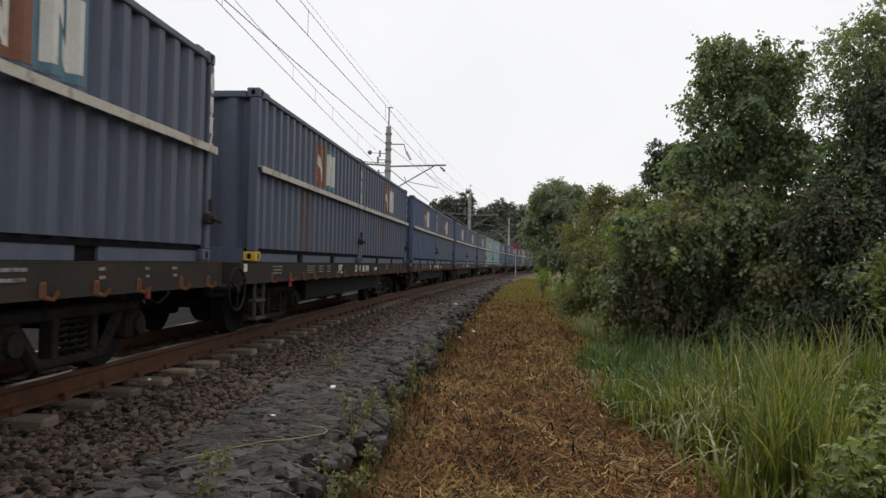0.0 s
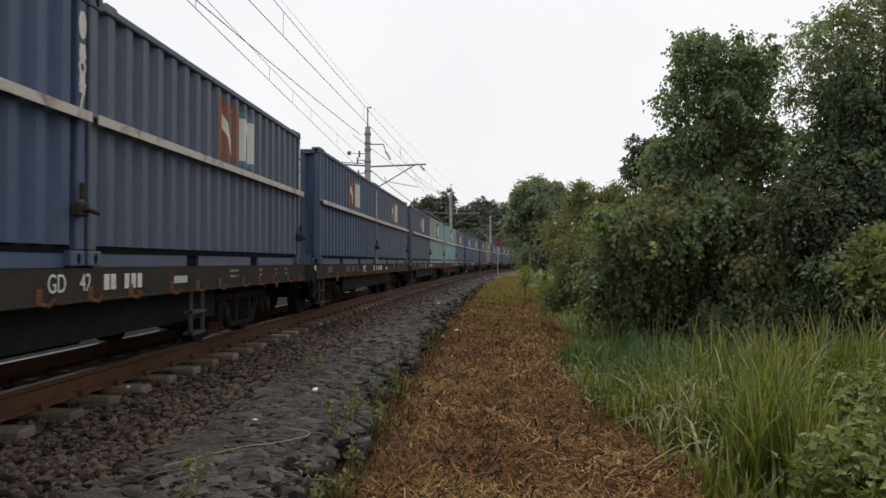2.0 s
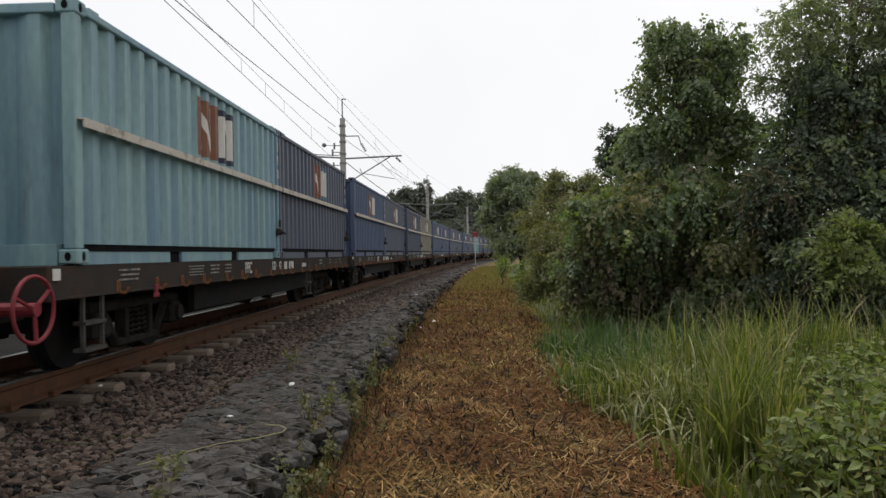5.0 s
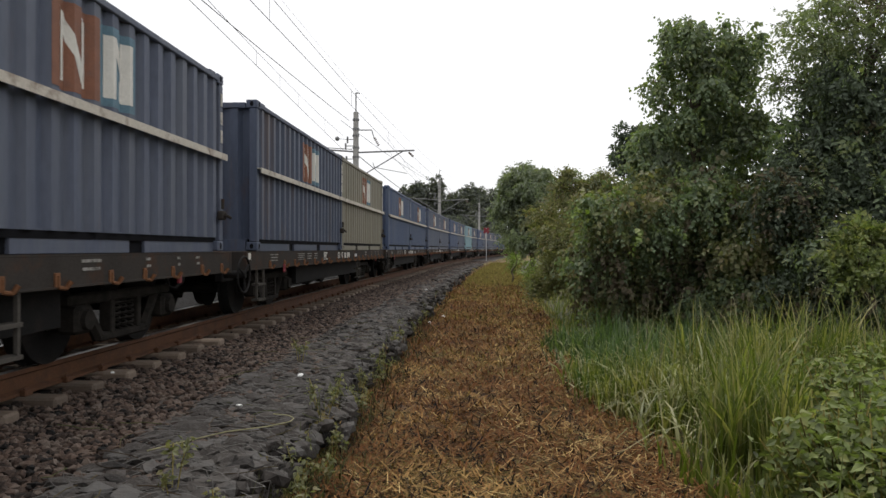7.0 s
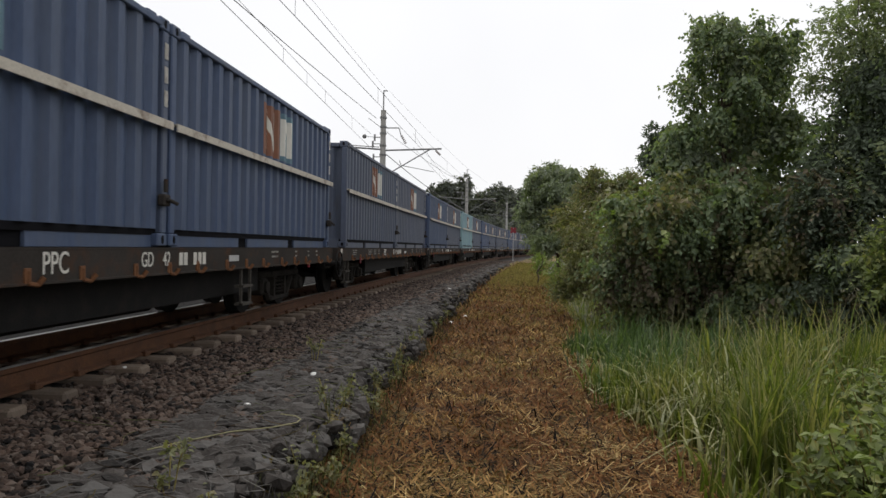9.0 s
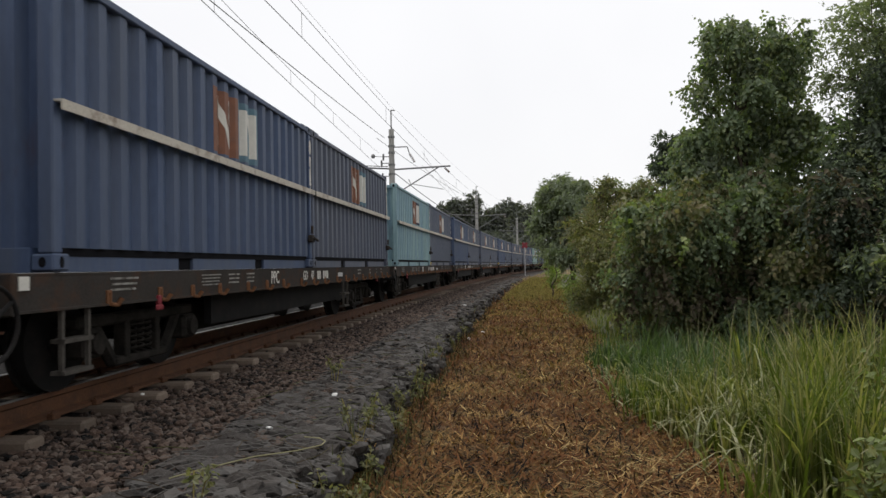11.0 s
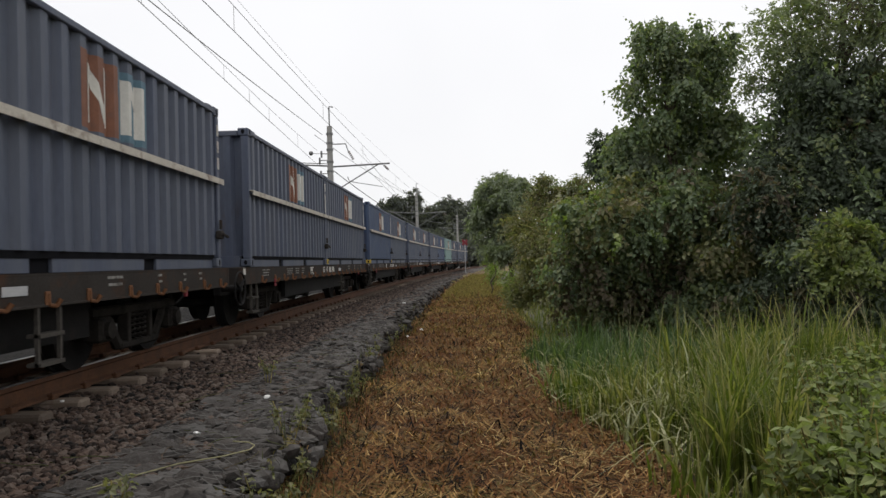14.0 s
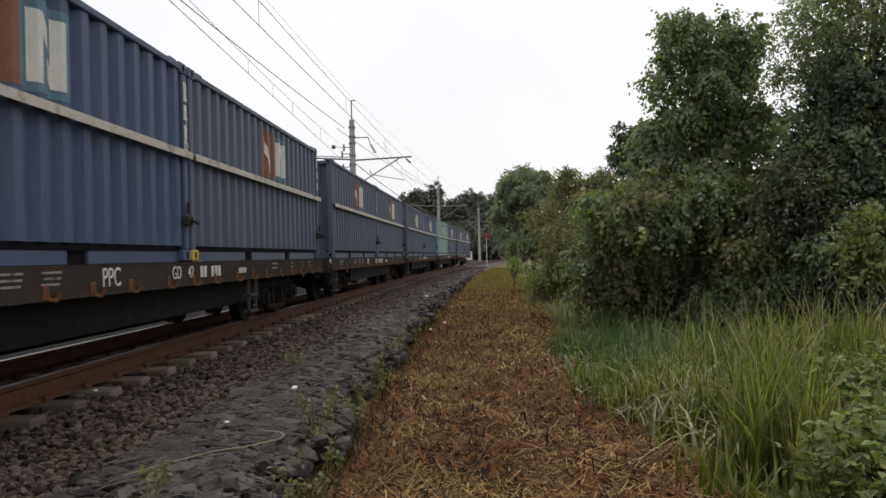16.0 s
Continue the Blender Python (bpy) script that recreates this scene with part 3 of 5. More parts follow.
                v[~top, 2] = z0 + lo + (1 - t[~top]) * 0.36
            part("pale_stroke", mesh_of("pale_stroke", v, f, [M["white"]]), None, fld, "worn white painted stroke")
    return c


def lettering(text, size, material, name="lettering"):
    """Writing as a thin mesh in the x-z plane, centred."""
    cu = bpy.data.curves.new(name, "FONT")
    cu.body, cu.size, cu.align_x, cu.align_y, cu.extrude, cu.space_line = text, size, "CENTER", "CENTER", 0.002, 0.9
    ob = new(name, cu)
    bpy.context.view_layer.update()
    me = bpy.data.meshes.new_from_object(ob.evaluated_get(bpy.context.evaluated_depsgraph_get()))
    bpy.data.objects.remove(ob)
    me.materials.clear()
    me.materials.append(material)
    return me


FACING = pose(0, 0, 0, 90, 0, 90)      # writing that faces +x and reads along +y


def channel_beam(x_face, s, y0, y1, z0, z1):
    """A side sill: one channel section of web and two flanges."""
    pr = [(x_face - 0.08, z1), (x_face + 0.002, z1), (x_face + 0.002, z1 - 0.016), (x_face, z1 - 0.02), (x_face, z0 + 0.012), (x_face + 0.012, z0 + 0.008),
          (x_face + 0.012, z0 - 0.008), (x_face - 0.09, z0 - 0.008), (x_face - 0.09, z0 + 0.008), (x_face - 0.025, z0 + 0.012), (x_face - 0.025, z1 - 0.02), (x_face - 0.08, z1 - 0.016)]
    bm = bmesh.new()
    rows = [[bm.verts.new((s * x, y, z)) for x, z in pr] for y in (y0, y1)]
    for i in range(len(pr)):
        j = (i + 1) % len(pr)
        bm.faces.new((rows[0][i], rows[0][j], rows[1][j], rows[1][i]))
    bm.faces.new(rows[0]), bm.faces.new(rows[1])
    return bm


DECK = 0.955


def make_bogie(w, yc):
    b = part("bogie", boxm(-0.75, 0.75, yc - 0.16, yc + 0.16, 0.42, 0.66, bevel=0.03), M["grime"], w, "black greasy three-piece bogie")
    for s in (-1, 1):
        bm = bmesh.new()
        x0, x1 = sorted((s * 0.78, s * 0.9))
        box(bm, x0, x1, yc - 0.98, yc + 0.98, 0.5, 0.6, 0.02)
        box(bm, x0, x1, yc - 0.45, yc + 0.45, 0.14, 0.22, 0.02)
        for q in (-1, 1):
            ya, yb = yc + q * 0.42, yc + q * 0.7
            tube(bm, (s * 0.84, ya, 0.18), (s * 0.84, yb, 0.52), 0.055, sides=6)
            box(bm, x0, x1, *sorted((yc + q * 0.22, yc + q * 0.3)), 0.2, 0.52, 0.01)
            box(bm, *sorted((s * 0.76, s * 0.95)), yc + q * 0.825 - 0.14, yc + q * 0.825 + 0.14, 0.26, 0.5, 0.03)
            tube(bm, (s * 0.9, yc + q * 0.825, 0.38), (s * 0.99, yc + q * 0.825, 0.38), 0.1, 0.085, 14)
        part("side_frame", bm, M["dusty"], b)
        for q in (-0.13, 0, 0.13):
            coil = [(s * 0.84 + 0.05 * math.cos(i * 0.9), yc + q + 0.05 * math.sin(i * 0.9), 0.22 + i * 0.0075) for i in range(36)]
            part("coil_spring", mesh_of("coil_spring", *polyline_tubes([coil], 0.014, 5), [M["dusty"]], True), None, b)
        for q in (-1, 1):
            bm = bmesh.new()
            c = Vector((s * 0.56, yc + q * 0.825, 0.387))
            tube(bm, c - Vector((0.06, 0, 0)), c + Vector((0.06, 0, 0)), 0.387, sides=32)
            tube(bm, c - Vector((s * 0.06, 0, 0)) - Vector((s * 0.03, 0, 0)), c - Vector((s * 0.06, 0, 0)), 0.41, sides=32)
            tube(bm, c + Vector((s * 0.06, 0, 0)), c + Vector((s * 0.09, 0, 0)), 0.12, sides=16)
            part("wheel", bm, M["grime"], b)
    for q in (-1, 1):
        part("axle", tube(bmesh.new(), (-0.8, yc + q * 0.825, 0.387), (0.8, yc + q * 0.825, 0.387), 0.07, sides=12), M["grime"], b)


def make_wagon():
    """A container flat wagon; its first container begins at y = 0."""
    w = thing("flat_wagon", "brown four-axle container flat wagon with rusty hooks", "rail wagon", "wagons of the train")
    y0, y1 = -0.3, 12.5
    for s in (-1, 1):
        sill = part("side_sill", channel_beam(1.2, s, y0, y1, 0.70, DECK - 0.006), M["wagon"], w, "dusty brown steel sill")
        if s > 0:
            n = 0
            y = 0.75
            while y < 12.3:
                bm = bmesh.new()
                tube(bm, (1.215, y - 0.05, 0.79), (1.215, y - 0.05, 0.705), 0.014, sides=6)
                tube(bm, (1.215, y - 0.05, 0.705), (1.22, y + 0.04, 0.69), 0.016, sides=6)
                tube(bm, (1.22, y + 0.04, 0.69), (1.25, y + 0.06, 0.745), 0.017, 0.02, 6)
                box(bm, 1.198, 1.214, y - 0.085, y - 0.02, 0.7, 0.81, 0.004)
                part("lashing_hook", bm, M["hook"], sill, "rusty orange lashing hook")
                y += 0.62 if n % 3 else 0.78
                n += 1
            pp = part("lettering", lettering("PPC", 0.23, M["white"]), None, sill, "white stencilled letters", Matrix.Translation((1.206, 4.42, 0.83)) @ FACING @ Matrix.Diagonal((0.78, 1, 1, 1)))
            for text, q in (("GD", 5.72), ("42", 6.08)):
                part("lettering", lettering(text, 0.19, M["white"]), None, sill, "white stencilled letters", Matrix.Translation((1.206, q, 0.835)) @ FACING @ Matrix.Diagonal((0.78, 1, 1, 1)))
            for q in (6.34, 6.44, 6.66, 6.77, 6.88):
                part("stencil_bar", boxm(1.204, 1.208, q, q + 0.075, 0.775, 0.9), M["white"], sill)
            for ya, yb, rows in ((0.72, 1.12, 3), (2.3, 2.75, 4), (2.95, 3.25, 3), (3.45, 3.7, 3), (9.1, 9.4, 2), (10.2, 10.3, 2), (10.9, 10.98, 2), (11.4, 11.5, 2)):
                for i in range(rows):
                    z = 0.905 - i * (0.13 / rows)
                    part("stencil_bar", boxm(1.204, 1.208, ya + 0.02 * (i % 2), yb - 0.05 * ((i * 7) % 3) * (yb - ya), z - 0.05 / rows, z), M["stencil"], sill)
            part("tare_plate", boxm(1.204, 1.21, 7.6, 7.9, 0.79, 0.86, bevel=0.002), M["grey_paint"], sill, "pale grey plate")
            bm = box(bmesh.new(), 1.19, 1.225, 1.42, 1.48, 0.66, 0.74, 0.008)
            box(bm, 1.2, 1.225, 1.39, 1.51, 0.61, 0.66, 0.012)
            part("release_lever", bm, M["red"], sill, "faded red brake release lever")
            bm = box(bmesh.new(), 1.19, 1.225, 10.92, 10.98, 0.63, 0.72, 0.008)
            part("release_lever", bm, M["red"], sill, "faded red brake release lever")
    bm = box(bmesh.new(), -1.11, 1.11, y0 + 0.02, y1 - 0.02, DECK - 0.05, DECK - 0.004)
    part("deck_plate", bm, M["wagon"], w)
    for y in [0.3 + 0.97 * i for i in range(13)]:
        part("cross_beam", boxm(-1.17, 1.17, y - 0.04, y + 0.04, 0.76, DECK - 0.052), M["grime"], w)
    bm = bmesh.new()
    for s in (-1, 1):
        box(bm, *sorted((s * 0.16, s * 0.3)), y0, y1, 0.6, DECK - 0.056)
        # added deep boxes: block the bright ground beyond so the underside stays dark
        box(bm, *sorted((s * 0.16, s * 0.3)), 3.0, 7.6, 0.2, 0.6, 0.03)
        box(bm, *sorted((s * 0.9, s * 0.98)), 3.0, 9.2, 0.36, 0.7)
    part("centre_sill", bm, M["grime"], w)
    for y, s in ((y0 - 0.02, -1), (y1 + 0.02, 1)):
        part("end_beam", boxm(-1.21, 1.21, y - 0.03, y + 0.03, 0.68, DECK, bevel=0.01), M["wagon"], w)
        if s < 0:
            part("reflector", boxm(1.212, 1.22, *sorted((y - s * 0.12, y - s * 0.02)), 0.84, 0.93, bevel=0.002), M["white"], w, "pale square reflector")
        bm = tube(bmesh.new(), (0, y, 0.76), (0, y + s * 0.22, 0.76), 0.07)
        box(bm, -0.12, 0.12, *sorted((y + s * 0.13, y + s * 0.25)), 0.63, 0.88, 0.03)
        part("coupler", bm, M["grime"], w)
        part("brake_hose", mesh_of("brake_hose", *polyline_tubes([[(0.35, y, 0.7), (0.36, y + s * 0.1, 0.55), (0.3, y + s * 0.2, 0.45), (0.22, y + s * 0.25, 0.5)]], 0.022, 6), [M["grime"]], True), None, w)
    make_bogie(w, 1.75)
    make_bogie(w, 10.45)
    bm = bmesh.new()
    ring(bm, (1.26, -0.6, 0.65), (1, 0, 0), 0.235, 0.015, 32, 8)
    for a in (35, 155, 275):
        tube(bm, (1.26, -0.6, 0.65), (1.26, -0.6 + 0.225 * math.cos(radians(a)), 0.65 + 0.225 * math.sin(radians(a))), 0.015, sides=6)
    tube(bm, (1.0, -0.6, 0.65), (1.285, -0.6, 0.65), 0.05, sides=12)
    part("brake_wheel", bm, M["grime"], w, "spoked handbrake wheel")
    part("brake_bracket", boxm(0.9, 1.0, -0.68, -0.3, 0.55, 0.7, bevel=0.01), M["grime"], w)
    for ya in (0.16, 8.05):
        bm = bmesh.new()
        for q in (0.0, 0.3):
            box(bm, 1.16, 1.19, ya + q, ya + q + 0.03, 0.24, 0.72)
        for z in (0.24, 0.46):
            box(bm, 1.1, 1.21, ya, ya + 0.33, z, z + 0.03)
        part("step_ladder", bm, M["step"], w, "dusty grey step")
    bm = tube(bmesh.new(), (0.35, 5.2, 0.55), (0.35, 6.3, 0.55), 0.17, sides=16)
    part("air_reservoir", bm, M["grime"], w)
    bm = tube(bmesh.new(), (-0.4, 4.6, 0.58), (-0.4, 5.1, 0.58), 0.15, sides=16)
    tube(bm, (-0.4, 5.1, 0.58), (-0.1, 8.9, 0.5), 0.02)
    part("brake_cylinder", bm, M["grime"], w)
    return w


def along(s):
    """The place and turn at arc length s of the track's middle line."""
    if s <= 0:
        return XC, s, 0.0
    y = s
    for _ in range(3):
        y = s - y ** 3 / (6 * RADIUS ** 2)
    return XC + bend(y), y, -math.degrees(math.atan2(y, RADIUS))


FIRST, LAST = -2, 17
COLOUR = {place: key for key, places in {"slate": ((-2, 1), (-1, 1), (3, 0), (4, 1), (5, 1), (8, 1), (9, 1), (11, 1), (12, 0), (12, 1), (14, 1), (15, 0), (16, 1), (17, 1),), "blue": ((1, 0), (2, 0), (5, 0), (7, 0), (7, 1), (9, 0), (11, 0), (13, 0), (15, 1),), "sea": ((3, 1), (16, 0),), "teal": ((4, 0), (10, 0),), "rusty": ((6, 0),), "beige": ((6, 1),)}.items() for place in places}
NUMBERS = {(0, 0): "1\n1\n4", (1, 0): "0\n8\n7", (2, 0): "0\n8\n9", (3, 0): "1\n0\n1", (6, 0): "2\n4\n7", (6, 1): "0\n8\n0", (-1, 1): "0\n2\n2", (1, 1): "2\n2\n6", (9, 1): "0\n6\n8", (13, 0): "2\n4\n6", (12, 0): "0\n8\n4", (12, 1): "0\n8\n6", (9, 0): "0\n5\n4"}
LOOKS = {"navy": "navy", "slate": "slate blue", "blue": "deep blue", "teal": "pale teal blue", "sea": "pale sea green", "beige": "dusty beige", "rusty": "rust-streaked navy"}
YELLOW = {(0, 0), (2, 1), (10, 1), (12, 1), (13, 0), (13, 1)}   # containers with yellow lower castings
TRAIN = []


def make_train():
    c0, w0 = make_container(), make_wagon()
    first = True
    for k in range(FIRST, LAST + 1):
        w = w0 if k == FIRST else copy_thing(w0, Matrix.Identity(4))
        TRAIN.append((w, k, 0.0, 6.1, 0.0))
        for o in w.children:
            if o.name.startswith("brake_wheel") and k == 4:
                o.material_slots[0].link = "OBJECT"
                o.material_slots[0].material = M["red"]
                tagged(o, "faded red spoked handbrake wheel")
        for j in (0, 1):
            c = c0 if first else copy_thing(c0, Matrix.Identity(4))
            first = False
            key = COLOUR.get((k, j), "navy")
            yellow = (k, j) in YELLOW
            dark_mark = key in ("teal", "sea")
            for o in c.children_recursive:
                m = o.data.materials[0]
                if m == M["navy"] or (m == M["azure"] and dark_mark):
                    o.material_slots[0].link = "OBJECT"
                    o.material_slots[0].material = M["ink"] if m == M["azure"] else M[key]
            if yellow:
                low = [o for o in c.children if o.name.startswith("corner_casting") and max(v.co.z for v in o.data.vertices) < 0.2 and max(v.co.y for v in o.data.vertices) < 1]
                for o in low:
                    o.material_slots[0].link = "OBJECT"
                    o.material_slots[0].material = M["yellow"]
            tagged(c, "%s corrugated steel freight container with a cream ledge rail" % LOOKS[key])
            if k == 0:
                v, f = corrugated(2.0 + 0.35 * j, 2.42 + 0.3 * j, 0.17, 1.085, CW / 2 - 0.022, 0.0025)
                part("rust_stain", mesh_of("rust_stain", v, f, [M["stain"]]), None, c, "orange rust stain running down the panel")
            if (k, j) in NUMBERS:
                part("lettering", lettering(NUMBERS[(k, j)], 0.3, M["white"]), None, c, "white painted digits", Matrix.Translation((CW / 2 + 0.002, CL - 0.065, 1.53)) @ FACING @ Matrix.Diagonal((0.72, 1, 1, 1)))
            else:
                for q in range(3):
                    part("number_bar", boxm(CW / 2 - 0.003, CW / 2 + 0.001, CL - 0.095, CL - 0.025, 1.3 + q * 0.22, 1.45 + q * 0.22), M["white"], c, "worn white painted bar")
            TRAIN.append((c, k, j * (CL + 0.06), CL / 2, DECK + 0.008))


def motions():
    """Runs the whole train along the curved track at a steady speed."""
    for ob, k, start, mid, z in TRAIN:
        rows = []
        for i in range(17):
            s = START + PITCH * k - SPEED * i + 0.1 * math.sin(math.pi * i / 16) + start + mid
            x, y, turn = along(s)
            rows.append((float(i), pose(x, y, z, 0, 0, turn) @ Matrix.Translation((0, -mid, 0))))
        walk(ob, rows)


# ---- overhead line ----
def make_mast(y):
    x = XC + bend(y) - 2.8
    m = thing("catenary_mast", "round grey concrete catenary mast with a steel bracket arm", "mast", "catenary masts", at=pose(x, y, -0.72))
    pole = part("pole", tube(bmesh.new(), (0, 0, -0.3), (0, 0, 9.0), 0.2, 0.14, 16), M["mast"], m, "tapered grey concrete pole")
    part("top_pipe", tube(tube(bmesh.new(), (0, 0, 9.0), (0, 0, 10.05), 0.035), (0, 0, 10.05), (0.22, 0, 10.02), 0.03), M["steel"], m)
    for z in (6.6, 7.1, 7.75, 8.1, 8.6):
        part("band", tube(bmesh.new(), (0, 0, z - 0.05), (0, 0, z + 0.05), 0.185, sides=16), M["steel"], pole, "steel clamp band")
    bm = tube(bmesh.new(), (0.15, 0, 6.85), (3.15, 0, 6.95), 0.045)
    tube(bm, (0.15, 0, 5.5), (2.55, 0, 6.92), 0.032)
    part("bracket_arm", bm, M["steel"], m, "galvanised bracket arm with a diagonal strut")
    bm = tube(bmesh.new(), (-0.15, 0, 6.9), (-3.0, 0, 7.1), 0.045)
    tube(bm, (-0.15, 0, 5.6), (-2.4, 0, 7.05), 0.032)
    part("bracket_arm", bm, M["steel"], m, "galvanised bracket arm with a diagonal strut")
    part("steady_arm", tube(tube(bmesh.new(), (1.0, 0, 6.05), (2.75, 0, 5.72), 0.018, sides=6), (0.9, 0, 6.3), (1.0, 0, 6.05), 0.02, sides=6), M["steel"], m)
    bm = tube(bmesh.new(), (0.1, 0, 8.05), (0.85, 0, 8.05), 0.03)
    tube(bm, (0.85, 0, 8.05), (1.0, 0, 7.55), 0.025)
    part("side_arm", bm, M["steel"], m)
    for x0, z0, dz, r in ((1.0, 7.62, 0.09, 0.07), (2.85, 6.85, 0.05, 0.06)):
        bm = bmesh.new()
        for q in range(5):
            tube(bm, (x0 + q * 0.05, 0, z0 - q * dz), (x0 + 0.025 + q * 0.05, 0, z0 - 0.035 - q * dz), r, sides=10)
        part("insulator", bm, M["porcelain"], m, "brown ribbed insulator")
    for z, o in ((7.55, -0.45), (7.2, -0.55), (6.5, -0.5)):
        bracket = part("feeder_bracket", tube(bmesh.new(), (-0.1, 0, z), (o, 0, z), 0.025, sides=6), M["steel"], m)
        part("post_insulator", tube(bmesh.new(), (o, -0.02, z - 0.2), (o, -0.02, z + 0.15), 0.05, sides=8), M["steel"], bracket)
    bm = tube(bmesh.new(), (-0.45, 0, 7.55), (-0.95, -0.3, 7.55), 0.015, sides=6)
    bmesh.ops.create_uvsphere(bm, u_segments=10, v_segments=8, radius=0.12, matrix=Matrix.Translation((-0.95, -0.3, 7.55)))
    part("ball_fitting", bm, M["steel"], m)
    return m


def sag(a, b, drop, n=14):
    t = np.linspace(0, 1, n)[:, None]
    p = np.array(a)[None] * (1 - t) + np.array(b)[None] * t
    p[:, 2] -= drop * 4 * (t[:, 0] * (1 - t[:, 0]))
    return p


def make_wires():
    ys = [-38, 0, 38, 76, 114, 152]

    def wire(lines, r, label):
        tagged(new("overhead_wire", mesh_of("overhead_wire", *polyline_tubes(lines, r, 5), [M["wire"]])), label, "wire", "overhead wires")
    cont, mess, drops = [], [], []
    for a, b in zip(ys[:-1], ys[1:]):
        xa, xb = XC + bend(a) - 0.2, XC + bend(b) - 0.22
        c, m = sag((xa, a, 5.66), (xb, b, 5.72), 0.03), sag((xa, a, 6.36), (xb, b, 6.36), 0.2)
        cont.append(c), mess.append(m)
        for i in (2, 5, 8, 11):
            drops.append([c[i], (c[i] + m[i]) / 2, m[i]])
    wire(cont, 0.008, "dark copper contact wire over the track")
    wire(mess, 0.007, "dark messenger wire with a slight sag")
    wire(drops, 0.005, "thin dropper wires between contact and messenger wire")
    low, high, drops = [], [], []
    for a, b in zip(ys[:-1], ys[1:]):
        xa, xb = XC + bend(a) - 1.16, XC + bend(b) - 3.48
        lo, hi = sag((xa, a, 6.3), (xb, b, 6.27), 0.02), sag((xa, a, 7.02), (xb, b, 7.02), 0.35)
        low.append(lo), high.append(hi)
        for i in (3, 5, 7, 8, 9, 11):
            drops.append([lo[i], (lo[i] + hi[i]) / 2, hi[i]])
    wire(low, 0.009, "dark lower feeder wire")
    wire(high, 0.007, "dark upper feeder wire with a slight sag")
    wire(drops, 0.005, "thin dropper wires of the feeder")
    wire([sag((XC + bend(a) - 3.6, a, 7.85), (XC + bend(b) - 3.18, b, 7.85), 0.22) for a, b in zip(ys[:-1], ys[1:])], 0.014, "thick dark feeder cable")
    wire([sag((XC + bend(a) - 2.5, a, 9.3), (XC + bend(b) - 2.6, b, 9.3), 0.1) for a, b in zip(ys[:-1], ys[1:])], 0.005, "thin dark earth wire along the masts")
    x = XC + bend(38) - 2.8
    wire([sag((x - 7.5, 36, 7.0), (x - 0.2, 38, 6.3), 0.15), sag((x + 0.2, 38, 5.9), (XC + bend(76) - 2.9, 75.8, 5.0), 0.3)], 0.022, "thick dark cable fixed to the mast")


# ---- plants ----
def unit(v):
    return v / (np.linalg.norm(v, axis=-1, keepdims=True) + 1e-9)


def spray_leaves(p, out, leaf, rng, count, length, hang, slim):
    """Leaves set to both sides along short twigs that start at p, point outward and hang over."""
    n, down = len(p), np.array((0.0, 0.0, -1.0))
    axis = unit(out * (1 - hang) + down * hang + rng.normal(0, 0.28, (n, 3)))
    side = unit(np.cross(axis, out + rng.normal(0, 0.35, (n, 3))))
    face = unit(np.cross(side, axis))
    face *= np.where((face * (out - 0.6 * down)).sum(1) < 0, -1.0, 1.0)[:, None]
    reach = length * rng.uniform(0.55, 1.25, n)
    t = (np.arange(count) + 0.4) / count
    hand = np.where(np.arange(count) % 2, 1.0, -1.0)
    pos = p[:, None] + axis[:, None] * (reach[:, None] * t)[..., None] + down * (0.3 * reach[:, None] * t ** 2)[..., None] + rng.normal(0, 0.018, (n, count, 3))
    d = unit(axis[:, None] * 0.55 + side[:, None] * (hand * 0.8)[None, :, None] + down * (0.2 + 0.5 * hang) + rng.normal(0, 0.26, (n, count, 3)))
    f = face[:, None] + rng.normal(0, 0.38, (n, count, 3))
    s = unit(np.cross(f, d))
    u = np.cross(d, s)
    L = (leaf * rng.uniform(0.75, 1.2, (n, 1)) * rng.uniform(0.7, 1.2, (n, count)) * (1.08 - 0.35 * t))[..., None]
    W = L * slim * 0.5
    m, tip = pos + d * L * 0.5 - u * L * 0.05, pos + d * L - u * L * 0.08
    e1, e2 = pos + d * L * 0.36 + s * W + u * W * 0.25, pos + d * L * 0.36 - s * W + u * W * 0.25
    v = np.stack([pos, e1, tip, m, e2], 2).reshape(-1, 3)
    q = np.array([(0, 3, 2, 1), (0, 4, 2, 3)])
    return v, (q[None] + (np.arange(n * count) * 5)[:, None, None]).reshape(-1, 4)


